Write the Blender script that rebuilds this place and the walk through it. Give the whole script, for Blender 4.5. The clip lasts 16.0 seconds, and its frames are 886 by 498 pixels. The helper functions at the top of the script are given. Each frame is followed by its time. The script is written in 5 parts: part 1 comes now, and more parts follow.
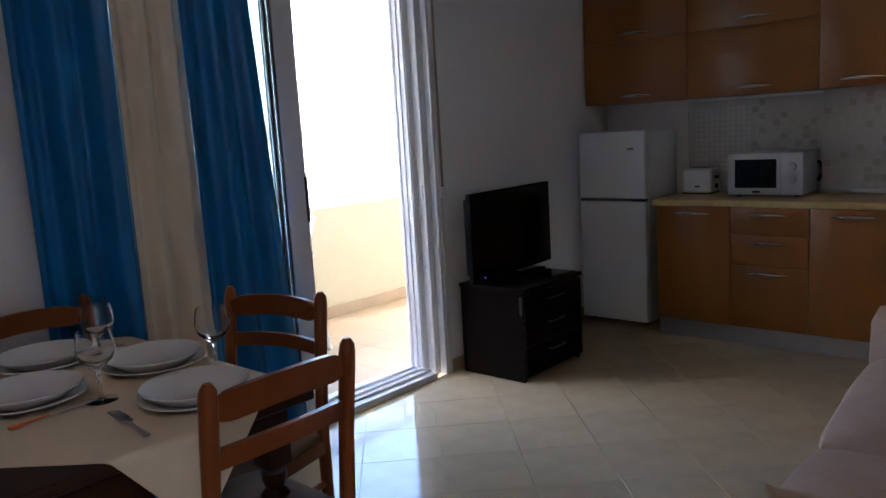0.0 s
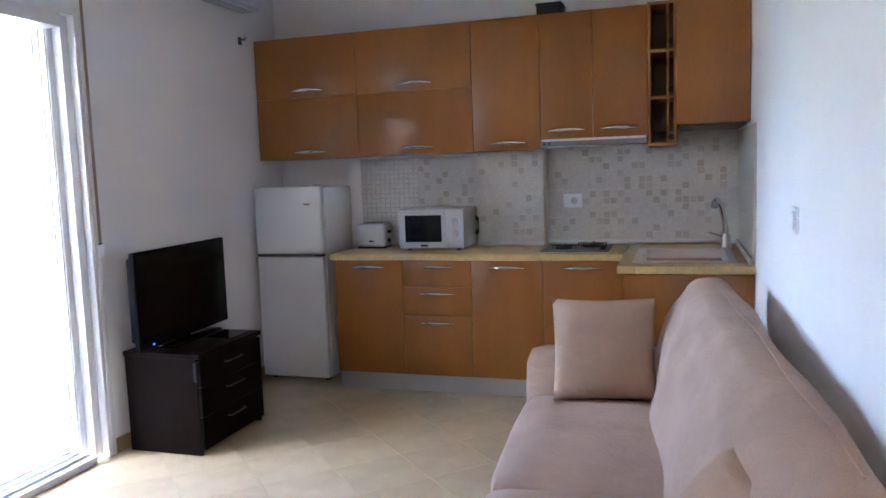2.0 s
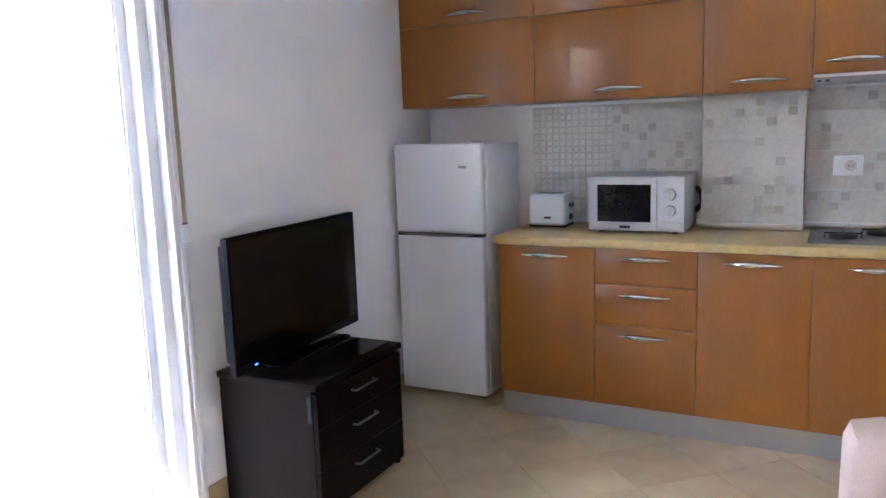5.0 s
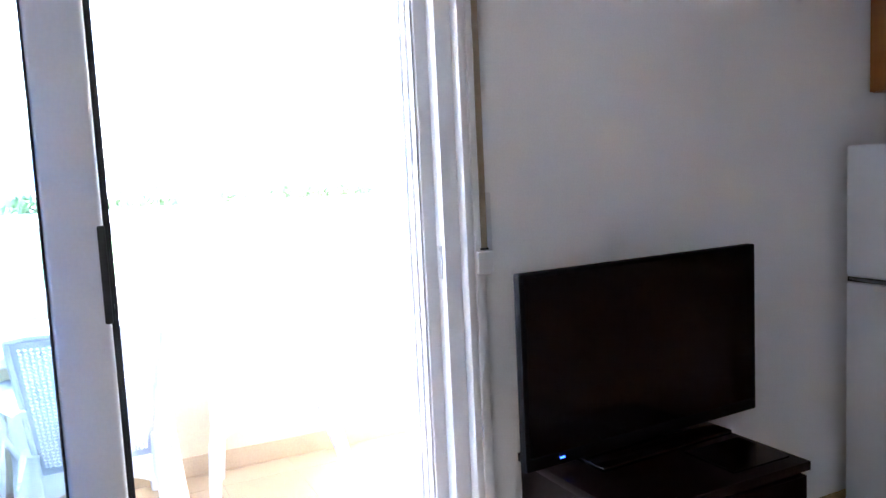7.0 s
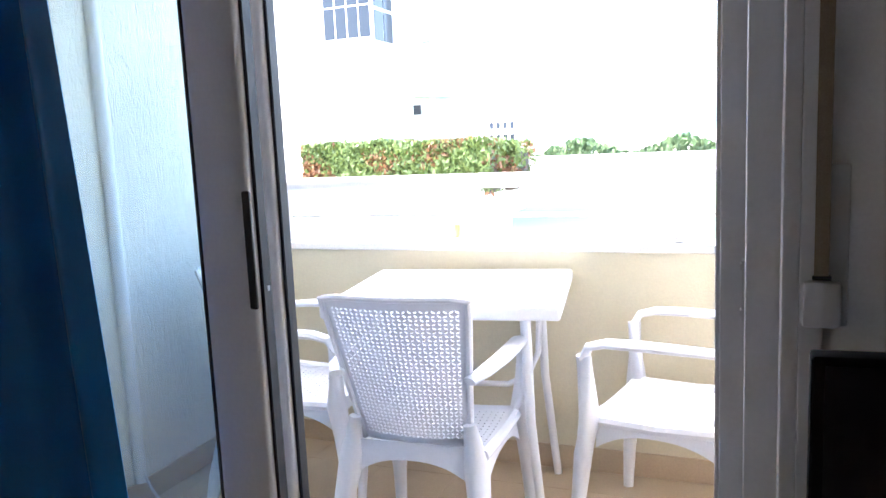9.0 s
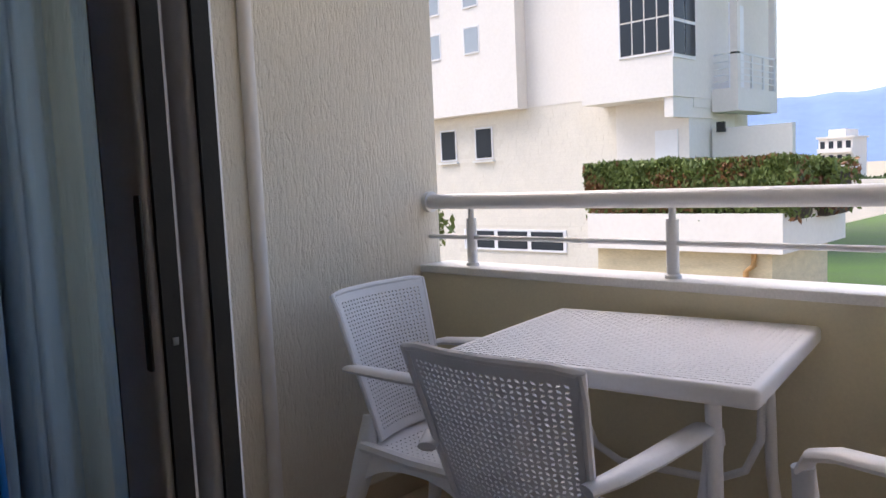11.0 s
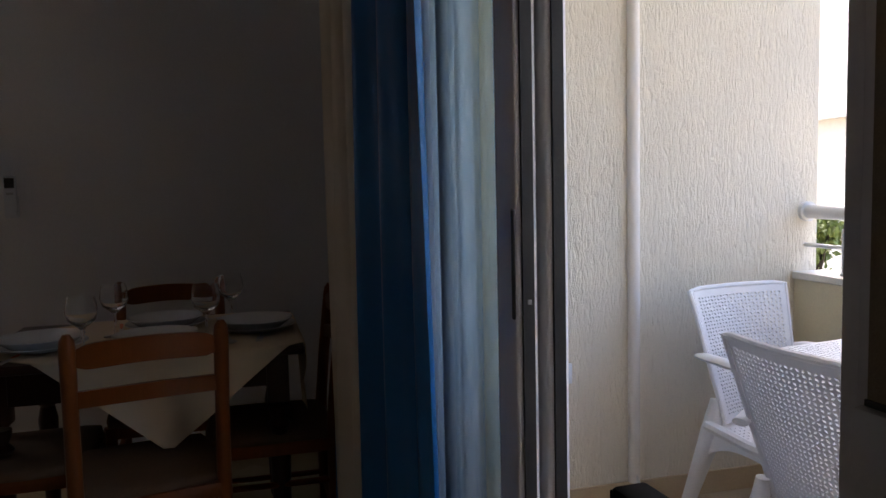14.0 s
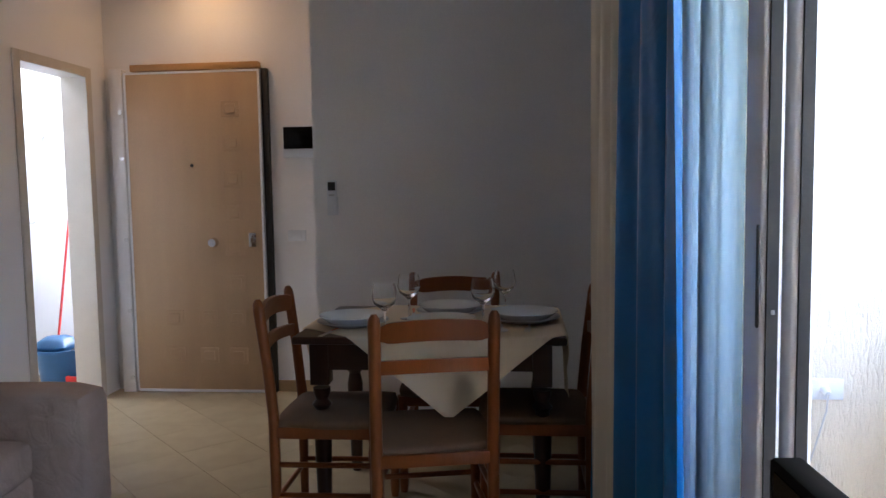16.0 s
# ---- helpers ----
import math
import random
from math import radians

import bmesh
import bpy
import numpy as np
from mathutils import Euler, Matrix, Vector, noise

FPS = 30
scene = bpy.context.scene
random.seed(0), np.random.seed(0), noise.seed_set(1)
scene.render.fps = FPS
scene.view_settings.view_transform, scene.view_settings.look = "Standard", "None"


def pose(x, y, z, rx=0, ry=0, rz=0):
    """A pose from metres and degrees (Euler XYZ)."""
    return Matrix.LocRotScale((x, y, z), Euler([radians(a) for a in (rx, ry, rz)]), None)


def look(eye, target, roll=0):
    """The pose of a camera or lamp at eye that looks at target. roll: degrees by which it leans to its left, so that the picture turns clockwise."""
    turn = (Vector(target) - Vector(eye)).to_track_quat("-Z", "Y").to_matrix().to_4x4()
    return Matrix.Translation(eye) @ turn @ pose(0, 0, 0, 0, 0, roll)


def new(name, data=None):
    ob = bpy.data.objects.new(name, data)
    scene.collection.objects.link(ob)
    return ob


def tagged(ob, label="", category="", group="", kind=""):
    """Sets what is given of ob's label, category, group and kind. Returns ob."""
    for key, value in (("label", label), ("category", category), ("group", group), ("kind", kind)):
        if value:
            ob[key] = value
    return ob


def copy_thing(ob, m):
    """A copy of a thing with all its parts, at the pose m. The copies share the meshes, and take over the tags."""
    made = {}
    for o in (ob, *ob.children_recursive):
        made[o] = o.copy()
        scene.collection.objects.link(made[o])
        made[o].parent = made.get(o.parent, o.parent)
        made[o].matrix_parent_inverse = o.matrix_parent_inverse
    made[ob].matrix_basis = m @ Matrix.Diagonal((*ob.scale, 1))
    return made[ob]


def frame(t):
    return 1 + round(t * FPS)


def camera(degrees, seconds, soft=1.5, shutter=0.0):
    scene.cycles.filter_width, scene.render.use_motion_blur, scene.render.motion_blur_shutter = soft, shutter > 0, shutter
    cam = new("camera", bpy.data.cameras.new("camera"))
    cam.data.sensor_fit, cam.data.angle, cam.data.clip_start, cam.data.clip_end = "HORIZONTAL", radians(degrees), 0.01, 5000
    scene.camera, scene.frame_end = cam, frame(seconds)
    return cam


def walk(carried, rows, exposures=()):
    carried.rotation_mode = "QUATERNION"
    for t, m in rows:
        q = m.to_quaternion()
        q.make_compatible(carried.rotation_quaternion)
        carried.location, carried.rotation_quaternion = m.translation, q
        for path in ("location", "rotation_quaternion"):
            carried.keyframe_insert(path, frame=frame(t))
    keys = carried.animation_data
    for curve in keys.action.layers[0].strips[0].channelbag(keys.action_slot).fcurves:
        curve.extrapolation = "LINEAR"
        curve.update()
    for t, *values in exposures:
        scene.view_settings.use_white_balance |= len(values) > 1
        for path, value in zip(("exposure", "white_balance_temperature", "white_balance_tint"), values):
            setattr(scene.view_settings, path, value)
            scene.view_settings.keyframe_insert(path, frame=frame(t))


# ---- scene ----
cam = camera(60.5, 16.0)

PATH = [
    (0, (2.892, -4.583, 1.418), (1.577, -3.108, 1.111), -3.4),
    (0.5, (2.89, -4.531, 1.437), (1.831, -2.858, 1.153), -3.5),
    (1, (2.886, -4.53, 1.451), (2.079, -2.717, 1.201), -3.2),
    (1.5, (2.891, -4.543, 1.444), (2.246, -2.662, 1.226), -2.4),
    (2, (2.851, -4.492, 1.428), (2.251, -2.596, 1.219), -2.0),
    (2.5, (2.823, -4.291, 1.416), (2.105, -2.438, 1.191), -2.6),
    (3, (2.773, -4.145, 1.423), (1.82, -2.399, 1.21), -1.7),
    (3.5, (2.604, -3.998, 1.409), (1.572, -2.314, 1.092), 0.1),
    (3.7, (2.497, -3.945, 1.425), (1.543, -2.214, 1.122), -1.1),
    (5.8, (1.991, -2.896, 1.398), (1.07, -1.149, 1.082), -2.1),
    (6, (1.939, -2.797, 1.393), (0.89, -1.122, 1.09), -2.1),
    (6.5, (1.86, -2.534, 1.371), (0.342, -1.255, 1.12), -2.4),
    (7, (1.81, -2.333, 1.32), (0.022, -1.46, 1.12), -2.8),
    (7.5, (1.689, -2.041, 1.331), (-0.238, -1.562, 1.094), -2.3),
    (8, (1.513, -1.678, 1.332), (-0.468, -1.706, 1.058), -2.7),
    (8.5, (1.343, -1.545, 1.319), (-0.599, -1.943, 1.056), -2.5),
    (8.7, (1.267, -1.467, 1.318), (-0.637, -2.017, 1.046), -2.5),
    (10.8, (0.399, -1.376, 1.239), (-1.113, -2.67, 1.047), -2.7),
    (11, (0.385, -1.358, 1.244), (-1.041, -2.749, 1.058), -2.6),
    (11.5, (0.377, -1.333, 1.242), (-0.947, -2.821, 1.059), -2.1),
    (12, (0.438, -1.337, 1.248), (-0.747, -2.938, 1.07), -1.8),
    (12.5, (0.453, -1.28, 1.254), (-0.497, -3.035, 1.116), -1.6),
    (13, (0.435, -1.145, 1.251), (-0.233, -3.022, 1.074), -1.3),
    (13.5, (0.46, -0.995, 1.268), (-0.126, -2.903, 1.139), -1.5),
    (14, (0.493, -0.858, 1.287), (-0.014, -2.786, 1.124), -1.3),
    (14.5, (0.479, -0.788, 1.307), (0.128, -2.749, 1.128), -0.7),
    (15, (0.436, -0.706, 1.309), (0.343, -2.696, 1.13), -0.6),
    (15.5, (0.438, -0.651, 1.322), (0.53, -2.641, 1.144), -0.8),
    (16, (0.476, -0.61, 1.327), (0.681, -2.593, 1.168), -0.9),
]
EXPOSURES = [
    (0, 4.25, 5700, 13),
    (0.5, 3.9, 5700, 13),
    (1, 4.4, 5600, 13),
    (1.5, 5.3, 5550, 13),
    (2, 6.1, 5500, 13),
    (2.5, 6.5, 5500, 13),
    (3, 6.55, 5480, 13),
    (3.5, 6.15, 5450, 13),
    (6, 7.2, 5350, 13),
    (6.5, 7.1, 5400, 13),
    (7, 6.1, 5500, 14),
    (7.5, 6.3, 5500, 14),
    (8, 6.3, 5600, 14),
    (8.5, 5.5, 5700, 14),
    (10.8, 1.5, 6600, 17),
    (11, 1.5, 6600, 17),
    (12, 1.75, 6600, 17),
    (13, 2.15, 6600, 17),
    (13.5, 2.35, 6600, 17),
    (14, 2.55, 6600, 17),
    (14.5, 2.75, 6500, 16),
    (15, 3.05, 6300, 15),
    (15.5, 3.7, 6000, 14),
    (16, 4.4, 5900, 13),
]
walk(cam, [(t, look(eye, target, roll)) for t, eye, target, roll in PATH], EXPOSURES)

# ---- light ----
world = bpy.data.worlds.new("sky")
scene.world = world
world.use_nodes = True
_n = world.node_tree.nodes
_sky = _n.new("ShaderNodeTexSky")
_sky.sky_type = "NISHITA"
_sky.sun_disc = False
_sky.sun_elevation = radians(48)
_sky.sun_rotation = radians(200)
_sky.air_density = 1.0
_sky.dust_density = 3.5
_sky.ozone_density = 1.0
world.node_tree.links.new(_sky.outputs[0], _n["Background"].inputs[0])
_n["Background"].inputs[1].default_value = 0.15

_sun = bpy.data.lights.new("sun", "SUN")
_sun.energy = 1.5
_sun.angle = radians(40)
_sun.color = (1.0, 0.95, 0.88)
new("sun", _sun).matrix_world = look((0, 0, 30), (-12, 16, 0))


def lamp(name, place, watts, colour, size=0.1, aim=None):
    data = bpy.data.lights.new(name, "AREA")
    data.shape = "DISK"
    data.size = size
    data.energy = watts
    data.color = colour
    new(name, data).matrix_world = look(place, aim or (place[0], place[1] + 0.001, place[2] - 1))


lamp("entry_downlight_lamp", (2.45, -5.08, 2.725), 0.15, (1.0, 0.56, 0.24), 0.09)
# added unseen source, whitens the bathroom in place of its daylight
lamp("bathroom_fill", (3.95, -5.2, 2.5), 1.4, (0.95, 0.97, 1.0), 0.5)


# ---- materials ----
def mat(name, colour, rough=0.5, metal=0.0, var=0.12, scale=8.0, fine=120.0, bump=0.05, stretch=(1, 1, 1), coat=0.0, spec=0.5, second=None, rnd=0.0, wrinkle=0.0):
    """Principled material: two scales of colour variation and a fine relief."""
    m = bpy.data.materials.new(name)
    m.use_nodes = True
    nt = m.node_tree
    b = nt.nodes["Principled BSDF"]
    tc = nt.nodes.new("ShaderNodeTexCoord")
    mp = nt.nodes.new("ShaderNodeMapping")
    mp.inputs["Scale"].default_value = stretch
    nt.links.new(tc.outputs["Object"], mp.inputs[0])
    n1 = nt.nodes.new("ShaderNodeTexNoise")
    n1.inputs["Scale"].default_value = scale
    n1.inputs["Detail"].default_value = 5
    n2 = nt.nodes.new("ShaderNodeTexNoise")
    n2.inputs["Scale"].default_value = fine
    n2.inputs["Detail"].default_value = 3
    for n in (n1, n2):
        nt.links.new(mp.outputs[0], n.inputs["Vector"])
    add = nt.nodes.new("ShaderNodeMath")
    add.operation = "ADD"
    nt.links.new(n1.outputs[0], add.inputs[0])
    nt.links.new(n2.outputs[0], add.inputs[1])
    last = add.outputs[0]
    if rnd:
        oi = nt.nodes.new("ShaderNodeObjectInfo")
        ma = nt.nodes.new("ShaderNodeMath")
        ma.operation = "MULTIPLY_ADD"
        ma.inputs[1].default_value = rnd
        nt.links.new(oi.outputs["Random"], ma.inputs[0])
        nt.links.new(last, ma.inputs[2])
        last = ma.outputs[0]
    ramp = nt.nodes.new("ShaderNodeValToRGB")
    c = Vector(colour)
    lo = c * (1 - var) if second is None else Vector(second)
    ramp.color_ramp.elements[0].position = 0.3
    ramp.color_ramp.elements[1].position = 0.7
    ramp.color_ramp.elements[0].color = (*lo, 1)
    ramp.color_ramp.elements[1].color = (*[min(1, v * (1 + var * 0.6)) for v in c], 1)
    half = nt.nodes.new("ShaderNodeMath")
    half.operation = "MULTIPLY"
    half.inputs[1].default_value = 0.5 if not rnd else 1 / (2 + rnd)
    nt.links.new(last, half.inputs[0])
    nt.links.new(half.outputs[0], ramp.inputs[0])
    nt.links.new(ramp.outputs[0], b.inputs["Base Color"])
    b.inputs["Metallic"].default_value = metal
    b.inputs["Specular IOR Level"].default_value = spec
    b.inputs["Coat Weight"].default_value = coat
    mr = nt.nodes.new("ShaderNodeMapRange")
    mr.inputs["To Min"].default_value = max(0.02, rough * 0.8)
    mr.inputs["To Max"].default_value = min(1, rough * 1.2)
    nt.links.new(n1.outputs[0], mr.inputs[0])
    nt.links.new(mr.outputs[0], b.inputs["Roughness"])
    if bump:
        bp = nt.nodes.new("ShaderNodeBump")
        bp.inputs["Strength"].default_value = bump
        bp.inputs["Distance"].default_value = 0.01
        nt.links.new(n2.outputs[0], bp.inputs["Height"])
        nt.links.new(bp.outputs[0], b.inputs["Normal"])
        if wrinkle:
            n3 = nt.nodes.new("ShaderNodeTexNoise")
            n3.inputs["Scale"].default_value = 11.0
            n3.inputs["Detail"].default_value = 2
            n3.inputs["Distortion"].default_value = 1.2
            nt.links.new(mp.outputs[0], n3.inputs["Vector"])
            bw = nt.nodes.new("ShaderNodeBump")
            bw.inputs["Strength"].default_value = wrinkle
            bw.inputs["Distance"].default_value = 0.04
            nt.links.new(n3.outputs[0], bw.inputs["Height"])
            nt.links.new(bw.outputs[0], bp.inputs["Normal"])
    return m


def glass_mat(name, colour=(1, 1, 1), ior=1.45, rough=0.0):
    m = bpy.data.materials.new(name)
    m.use_nodes = True
    b = m.node_tree.nodes["Principled BSDF"]
    b.inputs["Base Color"].default_value = (*colour, 1)
    b.inputs["Transmission Weight"].default_value = 1.0
    b.inputs["Roughness"].default_value = rough
    b.inputs["IOR"].default_value = ior
    return m


def stucco_mat(name, colour):
    """Rough render raked downwards: uneven upright grooves over a sandy grain."""
    m = mat(name, colour, 0.92, var=0.1, scale=2.5, fine=260, bump=0.0)
    nt = m.node_tree
    b = nt.nodes["Principled BSDF"]
    tc = nt.nodes.new("ShaderNodeTexCoord")
    last = None
    for scale, upright, lo, hi, strength in ((230.0, 1.0, 0.3, 0.7, 0.3), (95.0, 0.2, 0.48, 0.64, 0.42), (60.0, 0.24, 0.54, 0.68, 0.45)):
        mp = nt.nodes.new("ShaderNodeMapping")
        mp.inputs["Scale"].default_value = (1, 1, upright)
        no = nt.nodes.new("ShaderNodeTexNoise")
        no.inputs["Scale"].default_value = scale
        no.inputs["Detail"].default_value = 3
        no.inputs["Distortion"].default_value = 0.7
        rg = nt.nodes.new("ShaderNodeMapRange")
        rg.inputs["From Min"].default_value = lo
        rg.inputs["From Max"].default_value = hi
        rg.inputs["To Min"].default_value = 1.0
        rg.inputs["To Max"].default_value = 0.0
        bp = nt.nodes.new("ShaderNodeBump")
        bp.inputs["Strength"].default_value = strength
        bp.inputs["Distance"].default_value = 0.006
        nt.links.new(tc.outputs["Object"], mp.inputs[0])
        nt.links.new(mp.outputs[0], no.inputs["Vector"])
        nt.links.new(no.outputs[0], rg.inputs[0])
        nt.links.new(rg.outputs[0], bp.inputs["Height"])
        if last:
            nt.links.new(last, bp.inputs["Normal"])
        last = bp.outputs[0]
    nt.links.new(last, b.inputs["Normal"])
    return m


def glow_mat(name, colour, strength):
    m = bpy.data.materials.new(name)
    m.use_nodes = True
    b = m.node_tree.nodes["Principled BSDF"]
    b.inputs["Base Color"].default_value = (*colour, 1)
    b.inputs["Emission Color"].default_value = (*colour, 1)
    b.inputs["Emission Strength"].default_value = strength
    return m


M_WALL = mat("white_wall_paint", (0.86, 0.86, 0.87), 0.7, var=0.07, scale=1.5, fine=180, bump=0.06)
M_CEIL = mat("ceiling_paint", (0.85, 0.85, 0.85), 0.8, var=0.04, scale=1.2)
M_TILE = mat("beige_floor_tile", (0.47, 0.38, 0.24), 0.09, var=0.12, scale=2.2, fine=9, bump=0.01, rnd=0.1, spec=0.6)
M_GROUT = mat("floor_grout", (0.5, 0.41, 0.27), 0.5, var=0.1, scale=20)
M_SKIRT = mat("beige_skirting_tile", (0.5, 0.37, 0.2), 0.25, var=0.15, scale=9)
M_WOOD = mat("orange_cabinet_veneer", (0.30, 0.112, 0.018), 0.34, var=0.15, scale=2, fine=30, bump=0.015, stretch=(5, 5, 0.8), coat=0.15)
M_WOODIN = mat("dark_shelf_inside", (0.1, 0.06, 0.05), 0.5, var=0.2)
M_COUNTER = mat("yellow_speckled_laminate", (0.6, 0.44, 0.19), 0.32, var=0.25, scale=30, fine=220, bump=0.01)
M_STEEL = mat("brushed_steel", (0.66, 0.66, 0.67), 0.36, metal=1.0, var=0.08, scale=20, fine=200, stretch=(1, 12, 12), bump=0.02)
M_CHROME = mat("chrome", (0.66, 0.65, 0.63), 0.1, metal=1.0, var=0.04, bump=0)
M_TAP = mat("polished_tap_chrome", (0.6, 0.6, 0.61), 0.12, metal=1.0, var=0.04, bump=0)
M_DULL = mat("dull_grey_metal", (0.22, 0.22, 0.23), 0.45, metal=0.9, var=0.1)
M_PLINTH = mat("aluminium_plinth", (0.55, 0.56, 0.57), 0.42, metal=0.85, var=0.08, stretch=(0.3, 8, 8))
M_WHITE = mat("white_enamel", (0.74, 0.775, 0.82), 0.32, var=0.03, scale=4, bump=0.015)
M_SILVER = mat("silver_grey_enamel", (0.56, 0.57, 0.6), 0.35, var=0.04, scale=4, bump=0.015)
M_PVC = mat("white_pvc", (0.76, 0.76, 0.78), 0.35, var=0.05, scale=6, bump=0.01)
M_BLACK = mat("black_gloss_plastic", (0.004, 0.004, 0.005), 0.16, spec=0.18, var=0.3, bump=0.0)
M_BLACKM = mat("black_matt_plastic", (0.015, 0.015, 0.016), 0.5, var=0.3)
M_BEZEL = mat("dull_black_bezel", (0.004, 0.004, 0.0045), 0.65, spec=0.04, var=0.2, bump=0.0)
M_SEAL = mat("black_rubber_seal", (0.01, 0.01, 0.01), 0.6, var=0.3)
M_WENGE = mat("dark_wenge_wood", (0.007, 0.0042, 0.0036), 0.36, spec=0.05, var=0.45, scale=4, fine=60, stretch=(6, 6, 0.7), bump=0.03)
M_SOFA = mat("taupe_microfibre", (0.43, 0.305, 0.232), 0.95, var=0.28, scale=4, fine=400, bump=0.12, spec=0.1, wrinkle=0.22)
M_PILLOW = mat("tan_microfibre", (0.42, 0.29, 0.205), 0.95, var=0.26, scale=6, fine=400, bump=0.12, spec=0.1, wrinkle=0.2)
M_BLUE = mat("blue_satin_curtain", (0.005, 0.165, 0.44), 0.33, var=0.25, scale=5, fine=500, bump=0.05, wrinkle=0.1)
M_CREAM = mat("cream_curtain", (0.78, 0.69, 0.55), 0.75, var=0.1, scale=5, fine=500, bump=0.05)
M_CLOTH = mat("cream_tablecloth", (0.72, 0.62, 0.47), 0.85, var=0.07, scale=8, fine=600, bump=0.08)
M_CHAIR = mat("reddish_brown_stained_wood", (0.2, 0.055, 0.012), 0.32, var=0.18, scale=6, fine=70, stretch=(6, 6, 0.8), bump=0.03, coat=0.05, spec=0.25)
M_TABLE = mat("dark_brown_stained_wood", (0.035, 0.013, 0.007), 0.32, var=0.25, scale=5, fine=60, stretch=(1, 7, 7), bump=0.03, coat=0.05, spec=0.25)
M_RUSH = mat("brown_seat_fabric", (0.15, 0.085, 0.045), 0.9, var=0.3, scale=15, fine=250, bump=0.2)
M_CERAMIC = mat("white_ceramic", (0.75, 0.77, 0.79), 0.12, var=0.03, bump=0)
M_GLASS = glass_mat("clear_glass")
M_PANE = glass_mat("window_pane_glass", (0.7, 0.8, 0.84), 1.45)
M_ORANGE = mat("orange_plastic", (0.75, 0.16, 0.02), 0.35, var=0.1)
M_STUCCO = stucco_mat("scratched_stucco", (0.76, 0.7, 0.59))
M_PARAPET = mat("cream_parapet_paint", (0.66, 0.6, 0.43), 0.8, var=0.08, scale=3, fine=120, bump=0.08)
M_MARBLE = mat("white_marble_coping", (0.74, 0.73, 0.7), 0.4, var=0.15, scale=7)
M_RAIL = mat("white_painted_metal", (0.68, 0.68, 0.68), 0.35, var=0.06)
M_BALC = mat("balcony_tile", (0.5, 0.39, 0.26), 0.35, var=0.14, scale=6, rnd=0.2)
M_RATTAN = mat("white_moulded_plastic", (0.74, 0.74, 0.76), 0.42, var=0.05, scale=9, bump=0.03)
M_DOOR = mat("tan_pressed_door_skin", (0.5, 0.34, 0.2), 0.45, var=0.1, scale=3, fine=90, stretch=(4, 4, 0.5), bump=0.05)
M_DOORW = mat("ochre_door_frame_wood", (0.45, 0.25, 0.09), 0.5, var=0.15, scale=4)
M_FRAMEW = mat("painted_door_frame", (0.62, 0.58, 0.52), 0.5, var=0.08)
M_SPLASH = mat("grey_splash_tile", (0.55, 0.535, 0.5), 0.3, var=0.14, scale=16, fine=60, bump=0.02, rnd=0.15)
M_SPLASH2 = mat("taupe_splash_square", (0.44, 0.415, 0.37), 0.3, var=0.15, scale=20, rnd=0.8)
M_SPLASHL = mat("pale_splash_square", (0.62, 0.61, 0.58), 0.2, var=0.12, scale=20, rnd=0.3)
M_BBLUE = mat("blue_bucket_plastic", (0.02, 0.1, 0.24), 0.4, var=0.1)
M_RED = mat("red_plastic", (0.5, 0.02, 0.02), 0.4, var=0.1)
M_STRAP = mat("brown_woven_strap", (0.3, 0.24, 0.17), 0.8, var=0.25, fine=500, bump=0.15)
M_LED = glow_mat("blue_led", (0.05, 0.12, 1.0), 0.12)
M_SPOT = glow_mat("warm_downlight_glass", (1.0, 0.66, 0.34), 2.0)
M_MWGLASS = mat("microwave_dark_window", (0.01, 0.013, 0.02), 0.08, var=0.2, bump=0)
M_BUILD = mat("white_facade_render", (0.74, 0.7, 0.66), 0.85, var=0.06, scale=0.6, fine=12, bump=0.05)
M_STONE = mat("cream_stone_cladding", (0.74, 0.69, 0.61), 0.85, var=0.1, scale=2.5, fine=20, rnd=0.5)
M_OCHRE = mat("ochre_stone_wall", (0.62, 0.53, 0.36), 0.9, var=0.22, scale=4, fine=30, bump=0.3, stretch=(1, 0.5, 2.5))
M_STONEJ = mat("stone_joint", (0.68, 0.63, 0.55), 0.9, var=0.1)
M_WINDARK = mat("dark_reflecting_glass", (0.035, 0.042, 0.052), 0.12, spec=0.2, var=0.2, scale=0.8, bump=0)
M_BLIND = mat("grey_blue_blind", (0.33, 0.38, 0.43), 0.6, var=0.1, scale=2)
M_LEAF = mat("hedge_leaf", (0.12, 0.165, 0.035), 0.55, var=0.3, scale=3, second=(0.075, 0.1, 0.022), rnd=0.0)
M_LEAF2 = mat("reddish_hedge_leaf", (0.2, 0.085, 0.03), 0.55, var=0.35, scale=3)
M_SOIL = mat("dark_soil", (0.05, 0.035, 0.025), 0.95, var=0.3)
M_GRASS = mat("lawn", (0.07, 0.14, 0.02), 0.9, var=0.35, scale=0.8, fine=18, bump=0.3)
M_GROUND = mat("dry_ground", (0.3, 0.27, 0.2), 0.95, var=0.25, scale=0.08, fine=2)
# distance haze is mixed into this base colour as blue
M_HILL = mat("haze_tinted_mountain", (0.13, 0.21, 0.37), 1.0, var=0.12, scale=0.01, fine=0.05, bump=0)
M_SCRUB = mat("green_scrub", (0.07, 0.11, 0.04), 0.9, var=0.4, scale=0.5)
M_CABLE = mat("white_cable", (0.6, 0.6, 0.6), 0.5, var=0.05)


# ---- mesh helpers ----
OFF = {}


